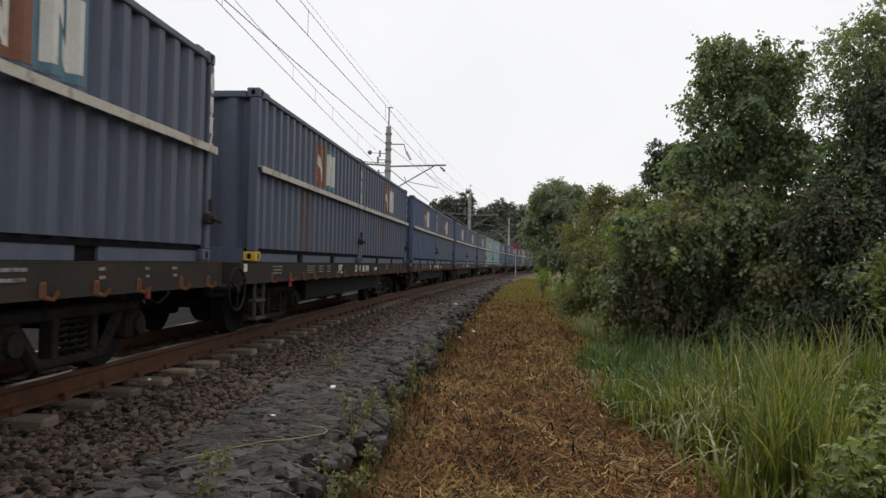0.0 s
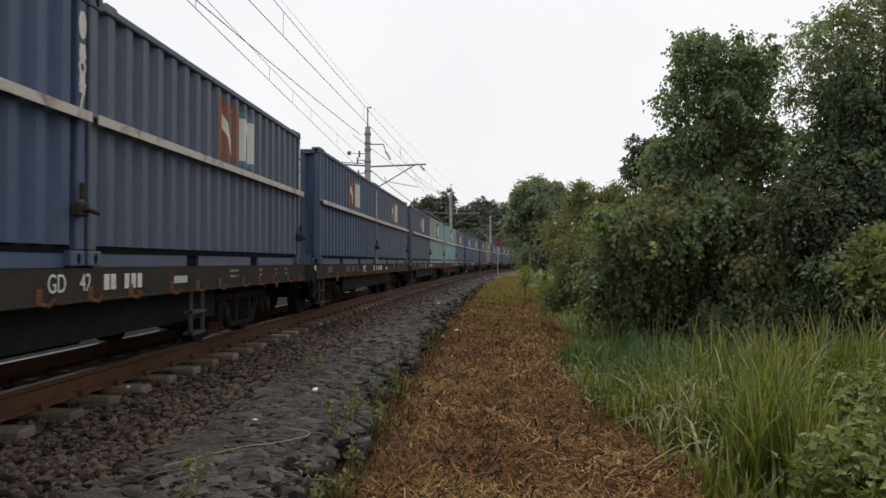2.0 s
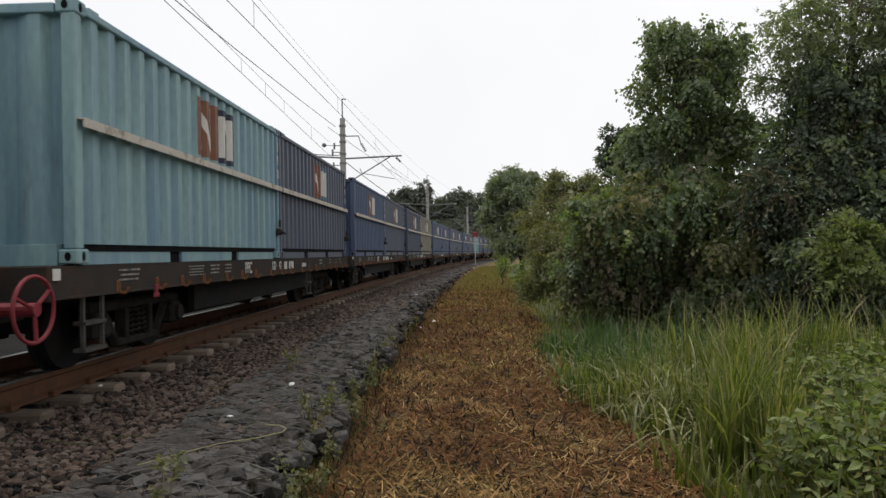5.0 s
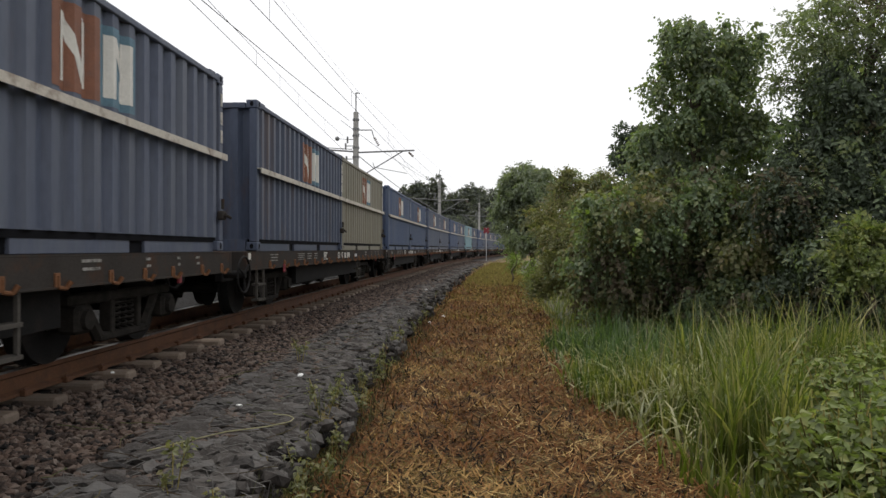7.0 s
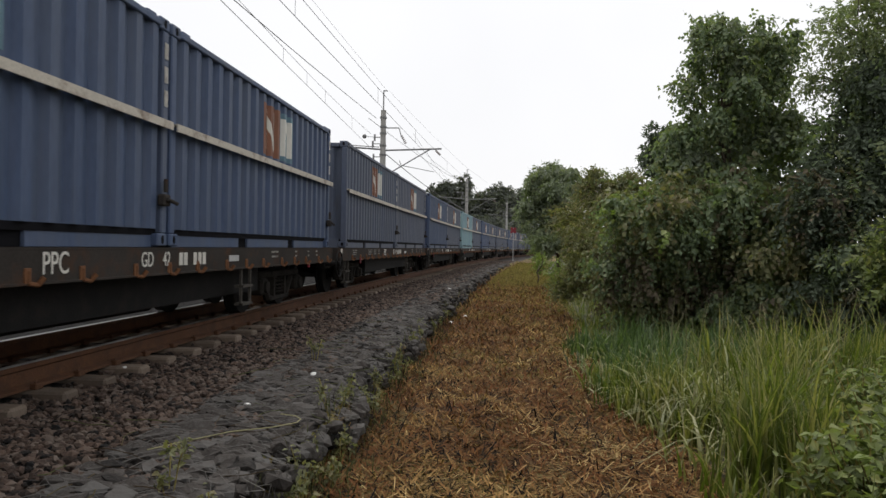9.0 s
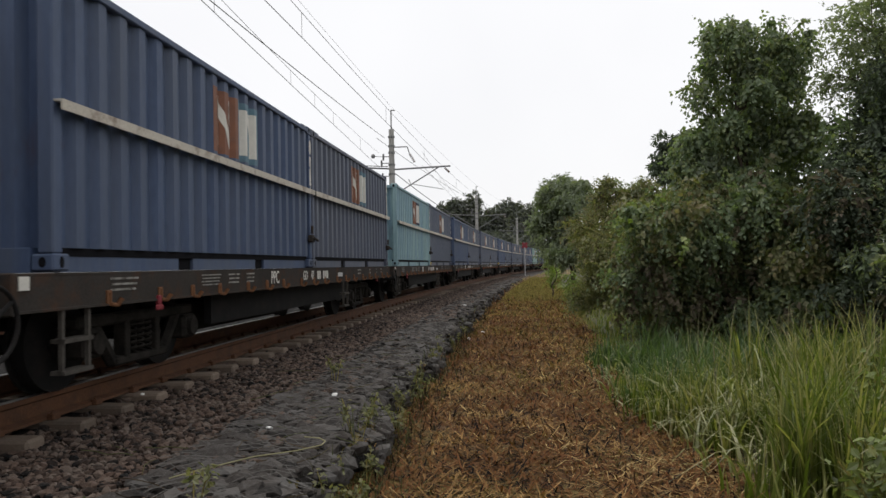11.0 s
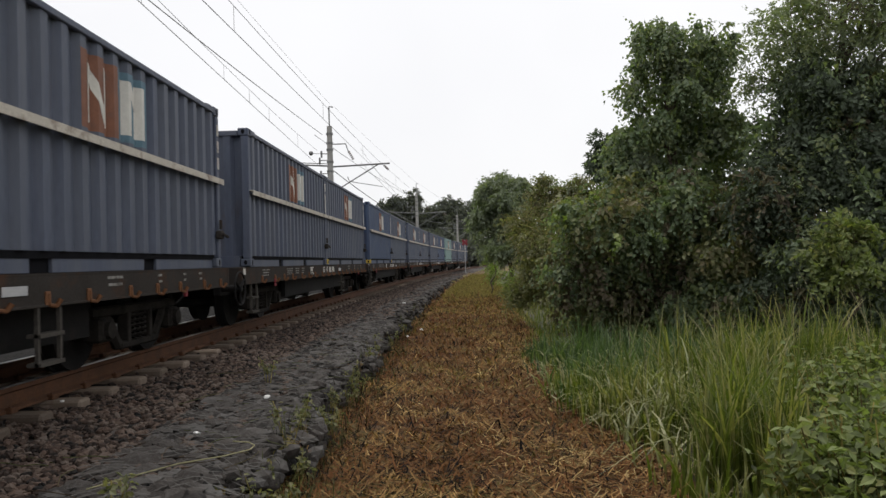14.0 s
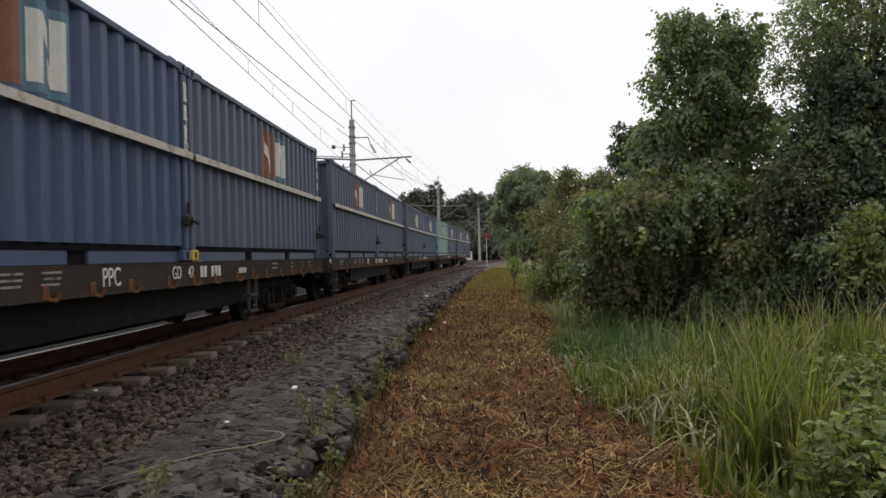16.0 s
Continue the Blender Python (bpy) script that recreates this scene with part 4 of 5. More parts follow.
def crown(clumps, rng, leaf, per_m2, per_spray=9, length=0.4, hang=0.4, slim=0.55, shell=0.7, lumps=0.75, pieces=14):
    """Leaf sprays over rough ellipsoids and over the smaller swellings on them."""
    origin, outward = [], []
    for cx, cy, cz, rx, ry, rz in clumps:
        area = 4 * math.pi * ((rx * ry) ** 1.6 + (rx * rz) ** 1.6 + (ry * rz) ** 1.6) ** (1 / 1.6) / 3 ** (1 / 1.6)
        total = max(6, int(area * per_m2 / per_spray))
        half, mid = np.array((rx, ry, rz)), np.array((cx, cy, cz))
        masses = [(mid, half * 0.86, int(total * (1 - lumps)), shell)]
        if lumps:
            d = unit(rng.normal(size=(pieces, 3)) + np.array((0, -0.25, 0.15)))
            size = rng.uniform(0.2, 0.46, pieces)
            share = size ** 2 / (size ** 2).sum()
            for q in range(pieces):
                masses.append((mid + d[q] * half * rng.uniform(0.68, 0.98), half * size[q] * np.array((1.05, 1.05, rng.uniform(0.7, 1.15))), int(total * lumps * share[q]), 0.7))
        for centre, hs, n, inner_r in masses:
            d = unit(rng.normal(size=(n, 3)))
            d = d[d[:, 2] > -0.75]
            rad = inner_r + (1.0 - inner_r) * rng.random(len(d)) ** 0.6
            ripple = 1 + 0.14 * np.sin(d[:, 0] * 5 + cx) * np.cos(d[:, 2] * 4 + cz) + 0.1 * np.sin(d[:, 1] * 9 + d[:, 2] * 7)
            origin.append(centre + d * (rad * ripple)[:, None] * hs - d * length * 0.4)
            outward.append(d)
    p, d = np.concatenate(origin), np.concatenate(outward)
    keep = p[:, 2] > -0.5
    return spray_leaves(p[keep], d[keep], leaf, rng, per_spray, length, hang, slim)


def make_tree(name, label, category, foot, clumps, material, leaf, per_m2, seed, trunk=0.09, inner=0.72, fill=0.3, extra=(), **more):
    rng = np.random.default_rng(seed)
    t = thing(name, label, category, at=pose(*foot))
    f = np.array(foot)
    top = max(c[2] for c in clumps) - foot[2]
    bm = bmesh.new()
    p0, pts = Vector((0, 0, -0.15)), []
    cm = np.mean([c[:3] for c in clumps], 0) - f
    for i in range(1, 7):
        q = i / 6
        p1 = Vector((cm[0] * q * 0.8 + 0.1 * math.sin(i * 2 + seed), cm[1] * q * 0.8 + 0.1 * math.cos(i * 3), top * q * 0.9))
        tube(bm, p0, p1, trunk * (1 - 0.13 * (i - 1)), trunk * (1 - 0.13 * i), 8)
        pts.append(p1)
        p0 = p1
    part("trunk", bm, M["bark"], t)
    for c in clumps:
        e = Vector((c[0] - f[0], c[1] - f[1], c[2] - f[2]))
        a = min(pts, key=lambda p: abs(p.z - e.z * 0.7))
        bm = bmesh.new()
        mid = (a + e) / 2 + Vector((0, 0, 0.12))
        tube(bm, a, mid, trunk * 0.45, trunk * 0.3, 6), tube(bm, mid, e, trunk * 0.3, trunk * 0.12, 6)
        for i in range(7):
            d = rng.normal(size=3)
            d /= np.linalg.norm(d)
            tube(bm, e, e + Vector((d[0] * c[3], d[1] * c[4], abs(d[2]) * c[5])) * 0.95, trunk * 0.1, 0.004, 5)
        part("limb", bm, M["bark"], t)
    v, fc = crown(clumps, rng, leaf, per_m2, **more)
    part("crown", mesh_of("crown", v - f, fc, [material]), None, t)
    for key, share, label2, pick in extra:
        v, fc = crown([q for i, q in enumerate(clumps) if i % 3 in pick], rng, leaf * 1.08, per_m2 * share, **more)
        part("creeper", mesh_of("creeper", v - f, fc, [M[key]]), None, t, label2)
    more = dict(more)
    more.update(shell=0.1, per_spray=8, lumps=0.0)
    v, fc = crown([(c[0], c[1], c[2], c[3] * inner, c[4] * inner, c[5] * inner) for c in clumps], rng, leaf * 1.3, per_m2 * fill, **more)
    part("inner_foliage", mesh_of("inner_foliage", v - f, fc, [material]), None, t)
    return t


# where the leaf masses stand: middle and half-sizes
VINE = [(3.4, 13.45, 2.95, 0.48, 0.45, 0.6), (3.86, 13.32, 4.79, 0.58, 0.52, 0.45), (4.79, 13.32, 4.72, 0.54, 0.48, 0.49), (4.39, 13.52, 4.1, 0.91, 0.82, 0.63), (3.32, 13.12, 3.93, 0.28, 0.3, 0.21), (3.86, 13.32, 3.27, 0.54, 0.48, 0.54), (4.9, 13.62, 3.08, 0.78, 0.7, 0.64), (3.49, 13.52, 2.59, 0.56, 0.51, 0.47), (4.25, 13.42, 2.33, 0.72, 0.65, 0.45), (5.14, 13.42, 2.1, 0.54, 0.49, 0.45)]
BUSH = [ (2.75, 12.82, 1.58, 1.04, 0.94, 0.71), (3.98, 12.92, 1.71, 1.05, 0.95, 0.81), (3.45, 13.1, 0.85, 1.05, 0.8, 0.6), (4.73, 12.52, 1.09, 1.02, 0.92, 0.93), (2.55, 13.32, 0.72, 0.89, 0.8, 0.84), (4.48, 12.12, 0.14, 0.98, 0.89, 0.45), (3.35, 14.3, 0.35, 1.15, 0.7, 0.85), (4.5, 13.9, 0.3, 1.0, 0.7, 0.75) ]
AIRY = [ (5.56, 11.82, 4.37, 0.76, 0.68, 0.63), (6.48, 11.82, 4.86, 0.76, 0.68, 0.8), (5.42, 12.02, 3.68, 0.52, 0.46, 0.39), (6.09, 11.62, 3.4, 0.91, 0.82, 0.66), (6.63, 11.32, 2.79, 0.73, 0.65, 0.81), (5.47, 11.82, 2.63, 0.76, 0.68, 0.59), (6.02, 11.32, 2.01, 0.89, 0.8, 0.73), (4.92, 11.32, 1.68, 0.61, 0.55, 0.65), (5.58, 10.82, 1.05, 0.85, 0.76, 0.62), (6.37, 10.62, 1.28, 0.68, 0.61, 0.91), (6.99, 11.32, 4.19, 0.73, 0.65, 0.97), (7.21, 11.82, 5.35, 0.76, 0.68, 0.59), (6.62, 10.62, 0.29, 0.76, 0.68, 0.68), (7.34, 10.82, 1.02, 0.85, 0.76, 1.23), (5.99, 10.12, 0.01, 0.65, 0.58, 0.36), (5.38, 10.92, 0.29, 0.93, 0.84, 0.47) ]
YOUNG = [ (5.2, 10.12, 1.28, 0.35, 0.32, 0.22), (5.33, 9.92, 1.04, 0.42, 0.38, 0.27), (4.99, 10.02, 0.97, 0.31, 0.3, 0.23), (5.19, 9.82, 0.66, 0.46, 0.41, 0.3) ]
OLIVE = [ (2.53, 17.32, 2.25, 0.61, 0.55, 0.49), (2.18, 18.32, 1.64, 0.65, 0.58, 0.78), (3.05, 16.82, 2.43, 0.5, 0.45, 0.36), (2.63, 16.32, 1.18, 0.98, 0.88, 0.86), (2.32, 16.82, 0.46, 0.71, 0.64, 0.59), (1.69, 17.32, 0.19, 0.34, 0.31, 0.37), (2.33, 17.32, 2.8, 0.22, 0.3, 0.17) ]
ROUND = [ (2.1, 30.32, 3.98, 1.05, 1.0, 0.8), (2.99, 29.32, 3.4, 1.0, 0.9, 0.9), (1.68, 30.32, 2.75, 0.85, 0.75, 0.85), (2.45, 29.32, 1.65, 1.2, 1.1, 1.05) ]
DARK = [ (8.45, 38.32, 7.0, 0.66, 0.59, 0.76), (8.1, 38.32, 5.9, 0.82, 0.74, 0.96) ]
BRIGHT = [ (2.28, 36.32, 1.18, 0.58, 0.52, 0.58), (2.24, 34.32, 0.35, 0.6, 0.54, 0.54), (2.22, 26.32, 0.18, 0.46, 0.41, 0.46) ]
FAR = [ (-13.39, 150.32, 10.28, 4.55, 4.1, 4.07), (-9.08, 150.32, 11.88, 3.35, 3.02, 4.31), (-5.17, 155.32, 9.45, 4.7, 4.23, 4.21), (0.03, 160.32, 10.14, 4.6, 4.14, 4.6), (3.62, 150.32, 7.83, 3.59, 3.23, 5.51), (-1.32, 140.32, 4.1, 8.95, 8.05, 2.91), (-14.59, 150.32, 4.55, 7.19, 6.47, 4.79), (-21.26, 155.32, 7.25, 6.19, 5.57, 4.95) ]


# ---- loose pieces on the ground ----
ICO_V = np.array([(0, 0, 1), (0.894, 0, 0.447), (0.276, 0.851, 0.447), (-0.724, 0.526, 0.447), (-0.724, -0.526, 0.447), (0.276, -0.851, 0.447),
                  (0.724, 0.526, -0.447), (-0.276, 0.851, -0.447), (-0.894, 0, -0.447), (-0.276, -0.851, -0.447), (0.724, -0.526, -0.447), (0, 0, -1)])
ICO_F = np.array([(0, 1, 2), (0, 2, 3), (0, 3, 4), (0, 4, 5), (0, 5, 1), (1, 6, 2), (2, 7, 3), (3, 8, 4), (4, 9, 5), (5, 10, 1),
                  (6, 7, 2), (7, 8, 3), (8, 9, 4), (9, 10, 5), (10, 6, 1), (11, 7, 6), (11, 8, 7), (11, 9, 8), (11, 10, 9), (11, 6, 10)])


def rocks(pos, size, rng, flat=0.7):
    """Angular stones of twenty faces at the given points."""
    n = len(pos)
    v = ICO_V[None] * (1 + rng.uniform(-0.28, 0.28, (n, 12, 1)))
    v = v * (size[:, None, None] * np.stack([rng.uniform(0.8, 1.35, n), rng.uniform(0.7, 1.1, n), rng.uniform(0.75, 1.1, n) * flat], -1)[:, None])
    a, b = rng.uniform(0, 6.28, n), rng.normal(0, 0.45 * flat, n)
    x, y, z = v[..., 0], v[..., 1], v[..., 2]
    y, z = y * np.cos(b)[:, None] - z * np.sin(b)[:, None], y * np.sin(b)[:, None] + z * np.cos(b)[:, None]
    x, y = x * np.cos(a)[:, None] - y * np.sin(a)[:, None], x * np.sin(a)[:, None] + y * np.cos(a)[:, None]
    p = np.stack([x, y, z], -1) + pos[:, None]
    return p.reshape(-1, 3), (ICO_F[None] + (np.arange(n) * 12)[:, None, None]).reshape(-1, 3)


def scatter(n, u0, u1, y0, y1, rng, power=1.0):
    """Points on the ground in a strip along the track, denser towards y0."""
    u = rng.uniform(u0, u1, n)
    y = y0 + (y1 - y0) * rng.random(n) ** power
    x = u + XC + bend_np(y)
    return np.stack([x, y, ground_z(x, y)], -1)


def make_stones():
    rng = np.random.default_rng(11)
    parts = []
    p = scatter(19000, 0.62, 2.6, 2.2, 20, rng, 1.5)
    s = rng.uniform(0.02, 0.042, len(p)) * (0.85 + 0.02 * p[:, 1])
    p[:, 2] += rng.uniform(0.0, 0.022, len(p))
    parts.append(rocks(p, s, rng, 0.8))
    p = scatter(7000, 0.62, 2.6, -5, 2.4, rng)
    p[:, 2] += rng.uniform(0.0, 0.02, len(p))
    parts.append(rocks(p, rng.uniform(0.02, 0.045, len(p)), rng, 0.8))
    p = scatter(14000, 0.62, 2.7, 16, 70, rng, 1.4)
    p[:, 2] += 0.01
    parts.append(rocks(p, rng.uniform(0.03, 0.06, len(p)), rng, 0.8))
    p = scatter(2500, -0.45, 0.45, 2, 30, rng, 1.3)
    parts.append(rocks(p, rng.uniform(0.025, 0.045, len(p)), rng, 0.8))
    p = scatter(1500, -5.2, -3.6, 4, 60, rng, 1.3)
    parts.append(rocks(p, rng.uniform(0.03, 0.05, len(p)), rng, 0.8))
    tagged(new("ballast", mesh_of("ballast", *join_arrays(parts), [M["stone"]])), "grey-brown crushed stone ballast beside the rails", "ballast", kind="stuff")
    parts = []
    p = scatter(4200, 2.05, 3.0, 3, 16, rng, 1.3)
    p[:, 2] += rng.uniform(-0.03, 0.03, len(p))
    near = (p[:, 1] < 7.5) & (np.arange(len(p)) % 4 == 0)
    loose = p[near][:290]
    p = p[~near]
    parts.append(rocks(p, rng.uniform(0.03, 0.1, len(p)), rng, 0.5))
    p = scatter(1500, 2.1, 3.0, 14, 60, rng, 1.4)
    parts.append(rocks(p, rng.uniform(0.07, 0.16, len(p)), rng, 0.45))
    p = scatter(1500, 2.05, 3.0, -5, 3.1, rng)
    parts.append(rocks(p, rng.uniform(0.04, 0.09, len(p)), rng, 0.6))
    y = -5 + 48 * rng.random(2100) ** 1.7
    face = np.stack([XC + bend_np(y) + waver(3.0, y) + rng.uniform(2.9, 3.08, len(y)), y, rng.uniform(-0.62, -0.36, len(y))], -1)
    parts.append(rocks(face, rng.uniform(0.05, 0.09, len(y)), rng, 0.8))
    g = thing("gabion", "low wire-netted stone gabion along the track", "gabion", kind="structure")
    tagged(part("stone_fill", mesh_of("stone_fill", *join_arrays(parts), [M["gabion"]]), None, g), kind="stuff")
    kinds = [mesh_of("stone", *rocks(np.zeros((1, 3)), np.array([1.0]), rng, 0.45), [M["gabion"]]) for _ in range(7)]
    for i, q in enumerate(loose):
        o = part("stone", kinds[i % 7], None, g, at=pose(*q, 0, 0, random.uniform(0, 360)))
        o.scale = [random.uniform(0.06, 0.12)] * 3
    cell, lines = 0.12, []
    h = cell * 0.5

    def surf(b, y):
        """Netting laid over the top and down the face."""
        top = 0.95
        b, y = b + 0.03 * math.sin(y * 6.1 + b * 3) + 0.015 * math.sin(y * 17), y + 0.05 * math.sin(b * 7 + y * 2.3) + 0.02 * math.sin(b * 19 + y * 5)
        wob = 0.018 * math.sin(b * 9 + y * 5.1) + 0.012 * math.sin(y * 13 + b * 4)
        if b < top:
            u, z = 2.02 + b, float(np.interp(2.02 + b, PROFILE_U, PROFILE_Z)) + 0.055 + wob
        else:
            u, z = 3.09 + wob, -0.32 - (b - top)
        return (u + float(waver(u, y)) + XC + bend(y), y, z)
    for i in range(11):
        for j in range(int(11 / cell)):
            b, y = i * cell * 0.9, 3.2 + j * cell + (h if i % 2 else 0)
            k = cell * 0.3
            lines.append([surf(b, y), surf(b + k, y + 0.004)])
            lines.append([surf(b + k, y), surf(b + cell * 0.9, y + h)])
            lines.append([surf(b + k, y), surf(b + cell * 0.9, y - h)])
    tagged(part("wire_netting", mesh_of("wire_netting", *polyline_tubes(lines, 0.0021, 3), [M["mesh_wire"]]), None, g, "dark hexagonal wire netting"), kind="stuff")


def make_straw():
    rng = np.random.default_rng(21)
    p = scatter(95000, 3.1, 5.9, 3.0, 30, rng, 2.0)
    p = np.concatenate([p, scatter(14000, 3.1, 6.0, 24, 75, rng, 1.3), scatter(48000, 3.1, 5.9, -5, 3.3, rng)])
    n = len(p)
    L = rng.uniform(0.03, 0.1, n) * (1 + 0.03 * p[:, 1])
    L[rng.random(n) < 0.06] *= 2.4
    w = rng.uniform(0.0018, 0.0042, n) * (1 + 0.09 * p[:, 1])
    a, tilt = rng.uniform(0, 6.28, n), rng.normal(0.12, 0.28, n)
    d = np.stack([np.cos(a) * np.cos(tilt), np.sin(a) * np.cos(tilt), np.sin(tilt)], -1) * L[:, None] * 0.5
    s = np.stack([-np.sin(a), np.cos(a), np.zeros(n)], -1) * w[:, None]
    p[:, 2] += np.abs(d[:, 2]) + rng.uniform(0.0, 0.045, n)
    v = np.stack([p - d - s, p + d - s, p + d + s, p - d + s], 1).reshape(-1, 3)
    f = np.arange(4 * n).reshape(n, 4)
    tagged(new("straw_litter", mesh_of("straw_litter", v, f, [M["straw"]])), "brown and tan cut straw lying on the path", "straw", kind="stuff")
    p = np.concatenate([scatter(6000, 3.4, 6.0, 3.0, 22, rng, 1.7), scatter(4500, 4.5, 6.1, 3.0, 16, rng, 1.4)])
    p = p[bumpy(p[:, 0], p[:, 1], 0.8, 9) > rng.uniform(-0.75, 0.6, len(p))]
    n = len(p)
    L = rng.uniform(0.05, 0.17, n)
    w = rng.uniform(0.0013, 0.0028, n) * (1 + 0.07 * p[:, 1])
    a, tilt = rng.uniform(0, 6.28, n), rng.normal(0.1, 0.2, n)
    d = np.stack([np.cos(a) * np.cos(tilt), np.sin(a) * np.cos(tilt), np.sin(tilt)], -1) * L[:, None] * 0.5
    s = np.stack([-np.sin(a), np.cos(a), np.zeros(n)], -1) * w[:, None]
    p[:, 2] += np.abs(d[:, 2]) + rng.uniform(0.025, 0.055, n)
    v = np.stack([p - d - s, p + d - s, p + d + s, p - d + s], 1).reshape(-1, 3)
    tagged(new("loose_stalks", mesh_of("loose_stalks", v, np.arange(4 * n).reshape(n, 4), [M["pale_straw"]])), "pale dry stalks lying loose over the path", "straw", kind="stuff")
    p = scatter(70000, 3.3, 6.2, 3.2, 70, rng, 1.7)
    keep = (bumpy(p[:, 0], p[:, 1], 1.1, 5) + (p[:, 1] - 9) * 0.045 + (p[:, 0] - 0.6) * 0.25) > rng.uniform(-0.1, 0.9, len(p))
    p = p[keep]
    n = len(p)
    k = 1 + 0.05 * p[:, 1]
    tagged(new("short_grass", mesh_of("short_grass", *blades(p, rng.uniform(0.03, 0.08, n) * k, rng.uniform(0.004, 0.008, n) * k, rng.uniform(0.03, 0.1, n), rng.uniform(0, 6.28, n), 2, rng), [M["turf"]])),
           "short green regrowth between the straw", "grass", kind="stuff")


def grass_patch(name, label, n, x0, x1, y0, y1, h0, h1, w, material, seed, edge=None, lean=(0.1, 0.55), tufts=0):
    rng = np.random.default_rng(seed)
    if tufts:
        c = np.stack([rng.uniform(x0, x1, tufts), rng.uniform(y0, y1, tufts)], -1)
        pick = rng.integers(0, tufts, n)
        tall = rng.uniform(0.6, 1.15, tufts)[pick]
        q = np.concatenate([c[pick] + rng.normal(0, 0.11, (n, 2)), tall[:, None]], 1)
    else:
        q = np.stack([rng.uniform(x0, x1, n), rng.uniform(y0, y1, n), np.ones(n)], -1)
    if edge:
        q = q[q[:, 0] > np.interp(q[:, 1], *edge) + rng.normal(0, 0.06, len(q))]
    q = q[(q[:, 0] < 0.45 * q[:, 1] + rng.normal(0, 0.12, len(q))) | (q[:, 1] > 7.2) | (q[:, 1] < 3.2)]
    p = np.stack([q[:, 0], q[:, 1], ground_z(q[:, 0], q[:, 1]) - 0.02], -1)
    n = len(p)
    h = q[:, 2] * rng.uniform(h0, h1, n) * (0.85 + 0.25 * bumpy(p[:, 0], p[:, 1], 1.9, seed))
    if edge:
        h *= np.clip(0.45 + 0.7 * (p[:, 0] - np.interp(p[:, 1], *edge)), 0.4, 1.0)
    ln = h * rng.uniform(*lean, n)
    return tagged(new(name, mesh_of(name, *blades(p, h, rng.uniform(0.7, 1.3, n) * w, ln, rng.uniform(0, 6.28, n), 5, rng), [material])), label, "grass", kind="stuff")


def weed(name, label, places, leaf, material, n, spread, seed, height=0.35):
    """Small leafy plants: stems with leaves."""
    rng = np.random.default_rng(seed)
    for x, y in places:
        z = float(ground_z(np.array(x), np.array(y)))
        t = thing(name, label, "weed", "weeds", at=pose(x, y, z))
        stems, pos = [], []
        for i in range(max(3, n // 25)):
            a, o = rng.uniform(0, 6.28), rng.uniform(0.1, 1) * spread
            hh = height * rng.uniform(0.5, 1.1)
            q = np.array([(0.2 * o * math.cos(a), 0.2 * o * math.sin(a), -0.03), (0.6 * o * math.cos(a), 0.6 * o * math.sin(a), hh * 0.6), (o * math.cos(a), o * math.sin(a), hh)])
            stems.append(q)
            for j in range(25):
                s = rng.uniform(0.25, 1)
                b = q[1] * (1 - s) * 2 + q[0] * (1 - 2 * (1 - s)) if s < 0.5 else q[1] * (2 - 2 * s) + q[2] * (2 * s - 1)
                pos.append(b + rng.normal(0, spread * 0.14, 3))
        part("stem_tuft", mesh_of("stem_tuft", *polyline_tubes(stems, 0.004, 4), [M["turf"]]), None, t)
        part("foliage", mesh_of("foliage", *leaves(np.array(pos), leaf, rng, 0.25, 0.6), [material]), None, t)


